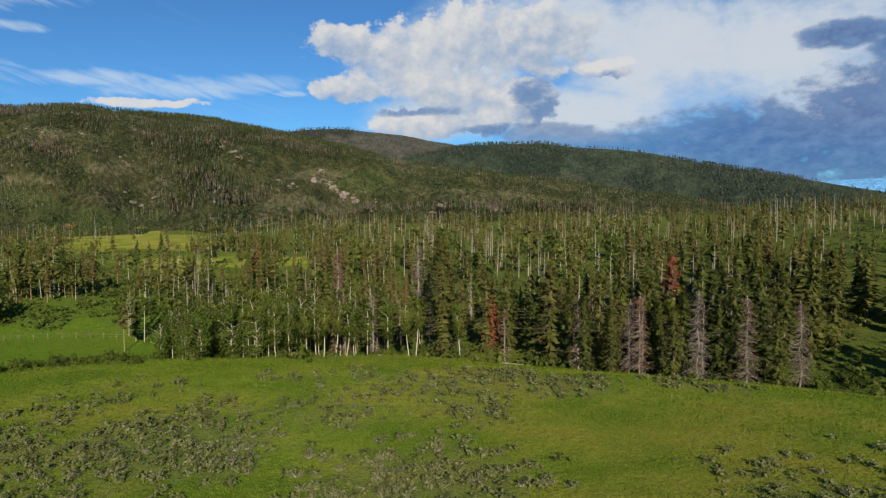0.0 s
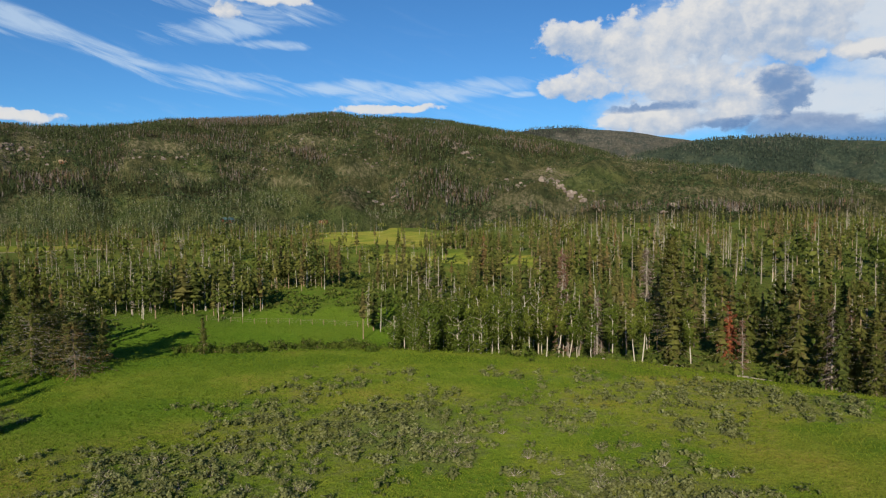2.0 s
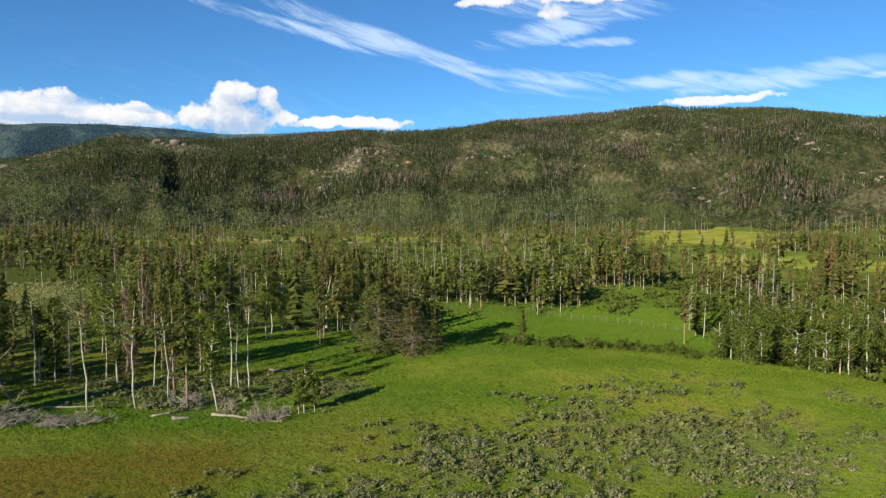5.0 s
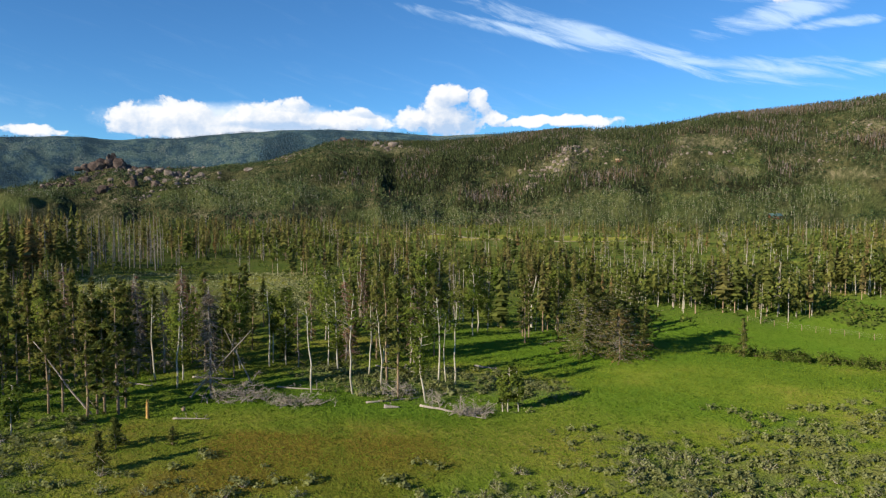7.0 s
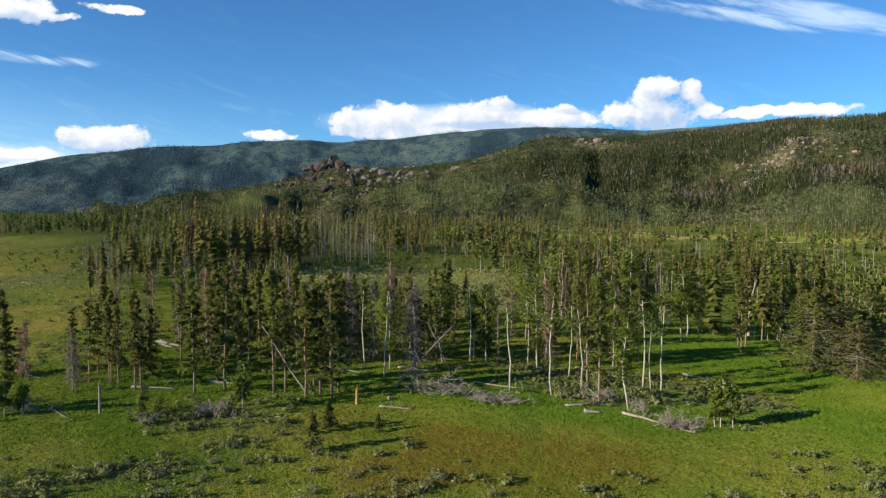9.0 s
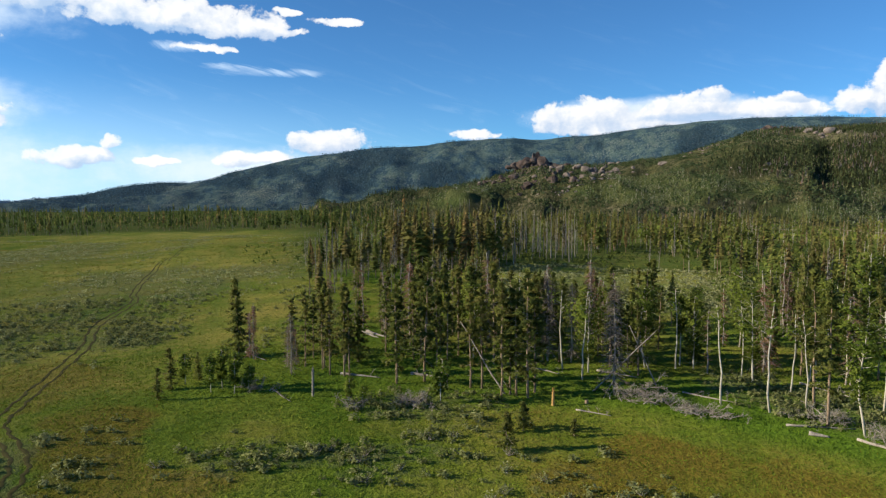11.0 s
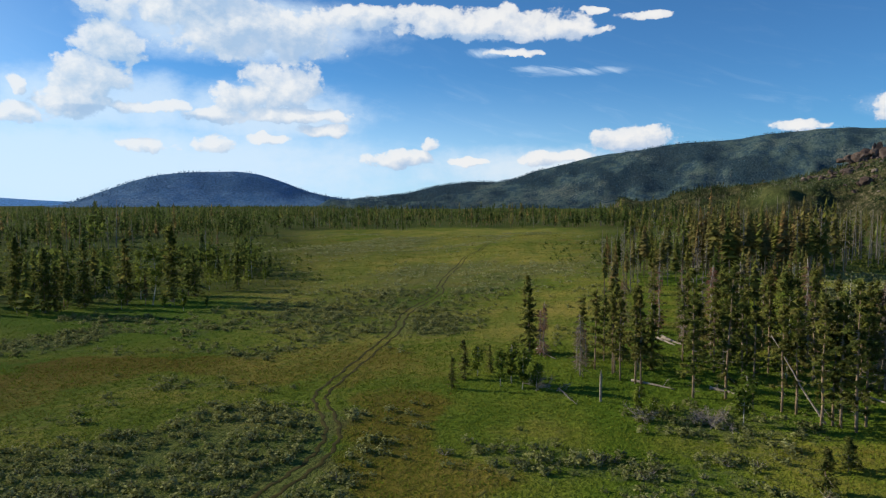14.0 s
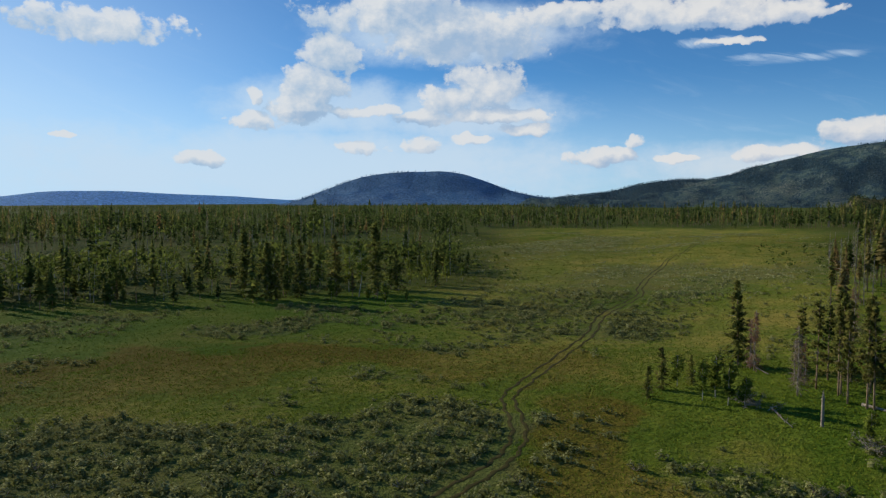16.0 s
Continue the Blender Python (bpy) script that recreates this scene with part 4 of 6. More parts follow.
def snag_meshes(seed, tall, wide, thick=1.0, red=False):
    """A dead conifer: bare trunk and many thin drooping branches."""
    rng = np.random.default_rng(seed)
    hs = np.linspace(0, 1, 6)
    axis = np.stack([rng.normal(0, 0.008 * tall, 6), rng.normal(0, 0.008 * tall, 6), hs * tall], 1)
    axis[0, :2] = 0
    g = Geo()
    rad = 0.011 * tall * (1 - hs * 0.9) + 0.02
    tube(g, axis, rad)
    trunk = g.mesh("trunk", [GREY_BARK], True)
    g = Geo()
    n = int(tall * 12 * thick)
    h = rng.uniform(0.1, 0.98, n)
    a = np.stack([np.interp(h, hs, axis[:, i]) for i in range(3)], -1)
    ang = rng.random(n) * 2 * np.pi
    out = np.stack([np.cos(ang), np.sin(ang), rng.uniform(-0.8, 0.15, n)], 1)
    b = a + out * (wide * (1.08 - h) ** 0.6 * rng.uniform(0.4, 1.1, n))[:, None]
    sticks(g, a, b, 0.028, 0.010, 3)
    k = 9
    s = rng.uniform(0.3, 1.0, (n, k, 1))
    c = (a[:, None] + (b - a)[:, None] * s).reshape(-1, 3)
    d = unit(rng, len(c)) * [1, 1, 0.6] + np.repeat(out, k, 0) * 0.5 - [0, 0, 0.35]
    blades(g, c, c + d * rng.uniform(0.2, 0.55, (len(c), 1)), 0.05 if not red else 0.10, rng, 0.88 if red else 0.97, 1)
    return trunk, g.mesh("bare_crown", [GREY_BARK, NEEDLES])


def tree(name, meshes, x, y, turn, scale, label, category, group, lean=0.0, second="crown"):
    """A tree standing on the ground: an empty with its trunk and crown."""
    ob = new(name)
    ob.matrix_world = pose(x, y, float(land(x, y)) - 0.08, lean, 0, turn) @ Matrix.Scale(scale, 4)
    part("trunk", meshes[0], ob)
    part(second, meshes[1], ob)
    return tagged(ob, label, category, group)


# ---- joined forest ----
def far_conifers(geo, x, y, z, tall, wide, tint, boughs, rng, trunk=True, slot=0, bare=(0.04, 0.30)):
    """Many simple conifers: ragged tiers of boughs round a stem."""
    n = len(x)
    if trunk:
        p = np.stack([x, y, z - 0.3], 1)
        sticks(geo, p, p + np.stack([0 * x, 0 * x, tall * 0.9], 1), tall * 0.012, tall * 0.004, 3, slot=slot + 1)
    k = boughs
    u = (np.arange(k) + rng.random((n, k))) / k
    ang = rng.random((n, k)) * 2 * np.pi
    bare = rng.uniform(*bare, (n, 1))
    h = bare + (1 - bare) * u
    rad = wide[:, None] * ((1 - u) ** 0.8 + 0.06) * rng.uniform(0.6, 1.2, (n, k)) * np.clip(0.5 + 3 * u, 0, 1)
    spread = 0.9 if k < 20 else 0.6 if k < 120 else 0.32
    top = np.minimum(h + (1.5 - 0.6 * u) * (1 - bare) / k ** 0.75, 1.03)

    def corner(a, rr, hh):
        return np.stack([x[:, None] + np.cos(a) * rr, y[:, None] + np.sin(a) * rr, z[:, None] + hh * tall[:, None]], -1)

    v = np.stack([corner(ang + np.pi, 0.12 * rad, top), corner(ang - spread, rad, h - 0.03), corner(ang + spread, rad, h - 0.03)], 2).reshape(-1, 3)
    way = np.stack([np.cos(ang), np.sin(ang), np.full(ang.shape, 0.40)], -1).reshape(-1, 3) + 0.30 * unit(rng, n * k)
    geo.add(v, np.arange(len(v)).reshape(-1, 3), np.repeat(tint, k) + rng.normal(0, 0.02, n * k), slot, np.repeat(way, 3, 0))


def far_aspens(geo, x, y, z, tall, wide, tint, leaves, rng, slot=0, size=0.42):
    n = len(x)
    p = np.stack([x, y, z - 0.3], 1)
    lean = rng.normal(0, 0.04, (n, 2)) * tall[:, None]
    q = p + np.concatenate([lean, (tall * 0.9)[:, None]], 1)
    sticks(geo, p, q, tall * 0.009, tall * 0.003, 4, slot=slot + 1)
    d = rng.normal(0, 0.42, (n, leaves, 3))
    bare = rng.uniform(0.36, 0.62, (n, 1))
    c = np.stack([(p[:, None, 0] + lean[:, None, 0] * 0.7) + d[..., 0] * wide[:, None], (p[:, None, 1] + lean[:, None, 1] * 0.7) + d[..., 1] * wide[:, None],
                  z[:, None] + tall[:, None] * (bare + d[..., 2] * 0.30 + 0.06)], -1).reshape(-1, 3)
    diamonds(geo, c, np.repeat(size * tall / 10, leaves) * rng.uniform(0.6, 1.3, n * leaves), rng, np.repeat(tint, leaves), slot, outward=d.reshape(-1, 3) / 0.42 + [0, 0, 0.35] + 0.40 * unit(rng, n * leaves))


def far_snags(geo, x, y, z, tall, rng, twigs, slot=0):
    n = len(x)
    p = np.stack([x, y, z - 0.3], 1)
    sticks(geo, p, p + np.stack([rng.normal(0, 0.3, n), rng.normal(0, 0.3, n), tall], 1), tall * 0.012, tall * 0.003, 3, slot=slot)
    if twigs:
        h = rng.uniform(0.2, 0.95, (n, twigs))
        a = np.stack([np.broadcast_to(x[:, None], h.shape), np.broadcast_to(y[:, None], h.shape), z[:, None] + h * tall[:, None]], -1).reshape(-1, 3)
        ang = rng.random(len(a)) * 2 * np.pi
        d = np.stack([np.cos(ang), np.sin(ang), rng.uniform(-0.5, 0.2, len(a))], 1) * ((1.05 - h.ravel()) * np.repeat(tall, twigs) * 0.13)[:, None]
        blades(geo, a, a + d, 0.08, rng, 0.97, slot)


KINDS = {}
for n in range(7):
    KINDS.setdefault("pine", []).append(pine_meshes(100 + n, 11.0, (0.14, 0.24, 0.10, 0.32, 0.18, 0.12, 0.26)[n], (1.10, 0.95, 1.30, 0.9, 1.05, 1.2, 1.0)[n], 0.42 + 0.020 * n, 0.85))
for n in range(4):
    KINDS.setdefault("spruce", []).append(pine_meshes(200 + n, 11.0, 0.06, (1.8, 1.55, 2.0, 1.7)[n], (0.36, 0.46, 0.40, 0.50)[n], 1.7, inner=150))
for n in range(6):
    KINDS.setdefault("aspen", []).append(aspen_meshes(300 + n, 10.0, (0.28, 0.42, 0.34, 0.24, 0.46, 0.36)[n], (1.7, 1.4, 1.6, 1.9, 1.3, 1.5)[n], (0.60, 0.75, 0.50, 0.65, 0.85, 0.55)[n]))
for n in range(4):
    KINDS.setdefault("snag", []).append(snag_meshes(400 + n, 10.0, (1.0, 1.3, 0.8, 1.5)[n], (0.7, 1.0, 0.4, 1.2)[n]))
for n in range(2):
    KINDS.setdefault("bare_aspen", []).append(aspen_meshes(340 + n, 9.0, 0.5, 1.1, 0.5, 0.12))
    KINDS.setdefault("rusty_pine", []).append(pine_meshes(240 + n, 11.0, 0.06, 1.6, 0.82, 2.0, inner=170))
    KINDS.setdefault("young_pine", []).append(pine_meshes(260 + n, 4.0, 0.04, 1.1, 0.46, 2.2))
for n in range(3):
    KINDS.setdefault("big_pine", []).append(pine_meshes(270 + n, 9.5, 0.0, 3.2, (0.45, 0.42, 0.58)[n], 4.6, True))
    KINDS.setdefault("sapling", []).append(aspen_meshes(360 + n, 4.2, 0.28, (1.0, 1.2, 0.9)[n], (0.35, 0.5, 0.6)[n], 0.6))
KINDS["shaggy_snag"] = [snag_meshes(290 + n, 11.0, 1.9, 1.9) for n in range(2)]
KINDS["thicket"] = [aspen_meshes(370 + n, 6.5, 0.08, (2.0, 2.3)[n], (0.40, 0.55)[n], 0.85) for n in range(2)]
KINDS["tall_spruce"] = [pine_meshes(280, 20.0, 0.02, 2.9, 0.56, 4.0, inner=420)]
KINDS["rosy_snag"] = [snag_meshes(281, 15.0, 2.2, 1.6, True)]
BASE_HEIGHT = {"thicket": 6.5, "shaggy_snag": 11.0, "big_pine": 9.5, "sapling": 4.2, "tall_spruce": 20.0, "rosy_snag": 15.0, "pine": 11.0, "spruce": 11.0, "aspen": 10.0, "snag": 10.0, "bare_aspen": 9.0, "rusty_pine": 11.0, "young_pine": 4.0}
LABELS = {
    "thicket": ("bushy_aspen_tree", "bushy young aspen with leaves down to the ground", "aspen tree"),
    "shaggy_snag": ("shaggy_dead_tree", "dead conifer shaggy with fine grey-brown twigs", "dead tree"),
    "big_pine": ("bushy_pine_tree", "broad bushy pine with branches down to the grass", "pine tree"),
    "sapling": ("aspen_sapling", "leafy young aspen with thin pale stem", "aspen tree"),
    "tall_spruce": ("tall_spruce_tree", "tall broad yellow-green spruce above the aspens", "spruce tree"),
    "rosy_snag": ("dead_spruce_tree", "dead spruce with fine pinkish-brown twigs", "dead tree"),
    "pine": ("pine_tree", "slender lodgepole pine with bare lower trunk", "pine tree"),
    "spruce": ("spruce_tree", "dark green conical spruce with low branches", "spruce tree"),
    "aspen": ("aspen_tree", "white-barked aspen with bright green leaves", "aspen tree"),
    "snag": ("dead_tree", "standing dead grey conifer with bare drooping branches", "dead tree"),
    "bare_aspen": ("bare_aspen_tree", "pale nearly leafless aspen with crooked trunk", "aspen tree"),
    "rusty_pine": ("rusty_pine_tree", "beetle-killed conifer with rust-red needles", "pine tree"),
    "young_pine": ("young_pine_tree", "small young pine growing in the meadow grass", "pine tree")}


def plant(kind, x, y, tall, pick=None, lean=0.0, label=""):
    n = len(KINDS[kind])
    at = int(abs(math.sin(x * 12.9 + y * 78.2)) * 997)
    name, text, cat = LABELS[kind]
    return tree(name, KINDS[kind][at % n if pick is None else pick], x, y, at * 37 % 360, tall / BASE_HEIGHT[kind], label or text, cat,
                "trees of the valley", lean, "bare_crown" if "snag" in kind else "crown")


def scatter(seed, count, az0, az1, r0, r1):
    """Places spread evenly over a sector."""
    rng = np.random.default_rng(seed)
    az = rng.uniform(az0, az1, count)
    r = np.sqrt(rng.uniform(r0 ** 2, r1 ** 2, count))
    return az, r, rng


def thin_out(x, y, gap):
    """Leaves out places closer than gap to an earlier one."""
    cells, ok = set(), []
    for i, (a, b) in enumerate(zip(np.floor(x / gap).astype(int), np.floor(y / gap).astype(int))):
        if (a, b) not in cells:
            ok.append(i)
            cells.add((a, b))
    return np.array(ok, int)


# Trees that stand out, each at its place: x, y, height
BARE_ASPEN_AT = [
    (-72.6, 29.3, 10.4), (-70.2, 33.0, 11.5), (-77.2, 38.2, 9.0), (-71.9, 37.2, 9.2), (-70.2, 44.6, 8.0), (-68.5, 44.8, 10.0), (-70.2, 43.6, 10.4),
    (-83.1, 35.5, 8.7), (-86.9, 16.1, 10.0), (-82.0, 17.5, 10.6), (-87.5, 29.5, 10.1)]
ASPEN_A_AT = [
    (-63.5, 38.1, 10.3), (-81.5, 36.1, 10.6), (-87.1, 31.5, 9.3), (-80.8, 45.8, 10.4), (-85.4, 18.8, 10.1), (-95.7, 66.2, 11.1), (-101.2, 74.1, 10.9),
    (-95.7, 80.3, 9.7), (-94.3, 81.2, 10.7), (-94.9, 83.3, 10.6), (-24.8, 99.4, 7.7), (-23.5, 101.8, 6.7), (-22.1, 100.1, 5.6), (-20.7, 103.3, 6.2),
    (-18.3, 103.8, 5.3), (-16.4, 107.1, 6.8), (-14.8, 108.3, 7.1), (-9.8, 107.7, 5.7), (-6.9, 111.9, 7.2), (-3.5, 106.0, 6.1), (-2.5, 106.0, 7.4),
    (4.2, 107.8, 6.7), (-27.5, 103.0, 7.6), (-30.5, 106.3, 7.7), (-33.0, 107.7, 7.1), (-34.7, 105.1, 7.3), (-35.8, 102.6, 7.0), (-37.9, 104.0, 6.0)]
ASPEN_B_AT = [
    (-13.8, 113.5, 7.1), (-19.2, 116.8, 8.8), (-21.1, 114.5, 8.1), (-24.5, 118.0, 8.7), (-28.1, 117.2, 9.2), (-106.4, -103.6, 12.4), (-125.5, -107.3,
    6.8), (-130.0, -106.5, 6.9), (-136.1, -105.3, 5.6), (-138.3, -102.2, 4.8), (-116.4, -127.7, 9.9), (-111.0, -111.7, 10.3), (-102.6, -122.3, 10.1)]
PINE_A_AT = [
    (-66.3, 36.4, 12.8), (-72.8, 38.4, 13.3), (-75.9, 8.2, 12.5), (-78.6, 6.3, 11.7), (-78.9, 5.1, 10.8), (-80.3, -2.9, 12.9), (-75.1, 10.8, 13.1),
    (-76.9, 11.7, 12.0), (-76.3, 9.1, 11.2), (-75.8, 9.7, 11.9), (-83.5, -9.1, 10.3), (-83.5, -8.5, 9.7), (-81.2, 0.1, 13.3), (-80.7, 2.6, 10.3),
    (-90.8, 14.3, 10.3), (-84.0, 24.2, 8.5), (-84.0, -10.8, 9.0), (-86.4, -12.1, 9.0), (-95.1, -5.5, 9.8), (-91.5, -1.7, 10.9), (-93.4, 3.9, 11.3),
    (-88.2, 1.3, 11.2), (-89.6, 8.2, 12.3), (-90.3, 16.2, 10.6), (-84.4, 42.7, 11.5), (-83.0, 50.6, 11.2), (-87.6, -14.4, 9.8), (-87.0, -12.0, 10.3)]
PINE_B_AT = [
    (-89.3, -9.8, 9.8), (-92.1, -14.3, 8.2), (-92.5, -12.2, 8.6), (-91.3, -16.8, 8.3)]
SNAG_AT = [
    (-76.2, 19.8, 11.7), (-83.9, -15.2, 7.1), (-92.5, -22.0, 7.1), (-93.1, -22.6, 6.0), (-85.1, 38.7, 10.7), (-90.8, 14.8, 11.3), (-90.1, 17.6, 9.9),
    (-109.1, -3.3, 10.5), (-110.1, -6.8, 7.3), (28.3, 96.1, 11.2), (34.6, 91.6, 11.8), (41.2, 92.0, 11.9), (11.6, 113.1, 8.5), (27.5, 98.4, 10.1),
    (-2.8, 152.0, 14.7), (48.6, 92.6, 11.6), (-92.5, -22.0, 6.6), (-93.5, -22.8, 5.3), (-88.3, -16.7, 5.0), (-88.6, -15.7, 4.7)]
SAPLING_AT = [
    (-57.1, 43.1, 3.9), (-56.8, 43.5, 4.7), (-56.4, 44.5, 4.4), (-73.0, 2.0, 4.8), (-73.6, -7.2, 2.4), (-80.4, -26.1, 3.6), (-76.7, -22.0, 3.9),
    (-76.5, -19.5, 4.5), (-77.0, -18.1, 3.0), (-78.3, -21.3, 4.6), (-72.2, -6.9, 2.8), (-70.8, -5.4, 2.3), (-100.7, -105.4, 4.0), (-103.0, -92.5,
    4.1), (-97.7, -115.9, 2.7), (-104.5, -98.8, 2.6), (-106.9, -90.7, 2.1), (-89.0, -117.8, 2.5)]
YOUNG_PINE_AT = [
    (-65.6, 9.5, 2.1), (-64.1, 8.1, 1.4), (-64.5, 13.7, 1.1)]
BIG_PINE_AT = [
    (-73.7, 68.8, 9.9), (-78.9, 82.7, 9.8), (-77.1, 74.9, 8.5)]
SPRUCE_A_AT = [
    (-72.0, 78.5, 6.5), (-66.9, 93.7, 5.9), (-74.1, -26.5, 3.4), (-78.4, -26.9, 4.6), (-82.1, -25.2, 3.3), (31.9, 92.7, 9.8), (31.7, 99.1, 9.3),
    (18.8, 111.9, 15.8), (22.6, 115.3, 13.6), (25.6, 108.3, 15.5), (31.4, 117.2, 17.9), (17.1, 118.4, 14.3), (40.8, 101.0, 15.7), (41.3, 96.3, 14.3),
    (39.7, 109.0, 13.0), (34.5, 111.9, 14.7), (47.8, 102.1, 16.0), (53.1, 106.0, 14.4), (59.2, 109.5, 19.0), (64.9, 113.2, 16.3), (13.1, 121.0, 14.2),
    (9.2, 119.4, 14.0), (25.9, 101.0, 9.1), (46.2, 93.8, 9.9), (-93.9, -24.3, 10.3), (-90.0, -8.4, 7.8), (-91.4, -113.7, 11.6), (-93.6, -113.6, 8.4)]
SPRUCE_B_AT = [
    (-118.2, -104.4, 8.8), (-127.6, -101.3, 7.4), (-110.5, -102.8, 15.0), (-104.7, -108.5, 13.0), (-99.0, -113.0, 12.2), (-91.3, -121.2, 13.4)]
TALL_SPRUCE_AT = [
    (2.1, 113.9, 20.0)]
ROSY_SNAG_AT = [
    (-18.6, 141.1, 15.7)]
RUSTY_PINE_AT = [
    (39.6, 116.5, 16.4), (10.3, 119.4, 9.8)]
for kind, rows in (("bare_aspen", BARE_ASPEN_AT), ("aspen", ASPEN_A_AT), ("aspen", ASPEN_B_AT), ("pine", PINE_A_AT), ("pine", PINE_B_AT), ("snag", SNAG_AT), ("sapling", SAPLING_AT), ("young_pine", YOUNG_PINE_AT), ("big_pine", BIG_PINE_AT), ("spruce", SPRUCE_A_AT), ("spruce", SPRUCE_B_AT), ("tall_spruce", TALL_SPRUCE_AT), ("rosy_snag", ROSY_SNAG_AT), ("rusty_pine", RUSTY_PINE_AT)):
    for x, y, tall in rows:
        plant("shaggy_snag" if kind == "snag" and tall > 10.4 else kind, x, y, tall + (2.6 if kind == "aspen" and y > 96 else 0.0), int(y) % 2 if kind == "big_pine" else None)
az, r, rng = scatter(795, 28, 11.5, 20.5, 99, 114)
for n in range(28):
    plant("thicket", *(float(v) for v in spot(az[n], r[n])), 4.5 + 3.0 * float(rng.random()))
for x, y, tall in ((-59.6, 7.5, 3.2), (-64.7, 9.3, 2.6), (-63.3, 13.5, 1.6)):
    plant("young_pine", x, y, tall)
plant("big_pine", -67.6, 69.4, 6.6, 2, label="bushy brownish half-dead pine in the grass")

# Stands of trees: azimuths, distances, number, height, and shares of pine, spruce, aspen, dead
STANDS = [
    (-48, -12, 103, 150, 280, (9, 15), (0.40, 0.34, 0.02, 0.24)),
    (-48, -22, 106, 190, 190, (9, 15), (0.30, 0.50, 0.0, 0.20)),
    (-12, 6, 113, 150, 120, (8, 13), (0.42, 0.24, 0.16, 0.18)),
    (4, 19, 110, 128, 60, (6.5, 9.5), (0.06, 0.02, 0.86, 0.06)),
    (6, 24, 125, 165, 120, (8, 12), (0.26, 0.08, 0.56, 0.10)),
    (-48, 22, 150, 260, 520, (9, 14), (0.44, 0.20, 0.14, 0.22)),
    (-48, 10, 260, 470, 900, (9, 14), (0.48, 0.17, 0.12, 0.23)),
    (22, 52, 134, 182, 330, (7, 11.5), (0.28, 0.08, 0.52, 0.12)),
    (6, 52, 178, 330, 440, (7, 11), (0.36, 0.10, 0.36, 0.18)),
    (6, 75, 330, 530, 1150, (8, 12), (0.38, 0.18, 0.22, 0.22)),
    (46, 66, 112, 190, 200, (8, 12), (0.42, 0.12, 0.32, 0.14)),
    (50, 80, 190, 330, 280, (8, 12.5), (0.42, 0.16, 0.24, 0.18)),
    (19, 47, 147, 184, 190, (7.5, 12.0), (0.34, 0.08, 0.48, 0.10)),
    (44, 62, 98, 136, 55, (8.5, 12.0), (0.50, 0.12, 0.28, 0.10)),
    (57, 80, 88, 118, 45, (8, 11), (0.52, 0.10, 0.24, 0.14)),
    (76, 92, 88, 120, 52, (8, 11.5), (0.46, 0.16, 0.08, 0.30)),
    (91, 100, 92, 120, 28, (8.5, 12), (0.46, 0.14, 0.04, 0.36)),
    (86, 92, 120, 160, 24, (8, 11), (0.50, 0.10, 0.14, 0.26)),
    (80, 95.5, 176, 262, 290, (12.5, 18), (0.50, 0.05, 0.0, 0.45)),
    (12, 22.5, 294, 332, 90, (7, 10), (0.15, 0.85, 0.0, 0.0)),
    (93, 101.5, 145, 225, 110, (8, 11.5), (0.34, 0.12, 0.0, 0.54)),
    (66, 100, 260, 420, 420, (10, 15), (0.66, 0.12, 0.06, 0.16)),
    (126, 178, 142, 230, 520, (4.5, 12.5), (0.12, 0.44, 0.38, 0.06)),
    (127, 178, 225, 560, 1900, (8, 15), (0.20, 0.68, 0.06, 0.06)),
    (92, 128, 430, 640, 760, (6, 15), (0.30, 0.60, 0.0, 0.10)),
    (92, 178, 560, 1250, 5600, (7, 15), (0.20, 0.74, 0.0, 0.06)),
    (118, 178, 1250, 2600, 5000, (8, 14), (0.15, 0.80, 0.0, 0.05)),
    (66, 96, 420, 560, 420, (9, 14), (0.56, 0.2, 0.12, 0.12)),
]
woods = {"pine": [], "spruce": [], "aspen": [], "snag": []}
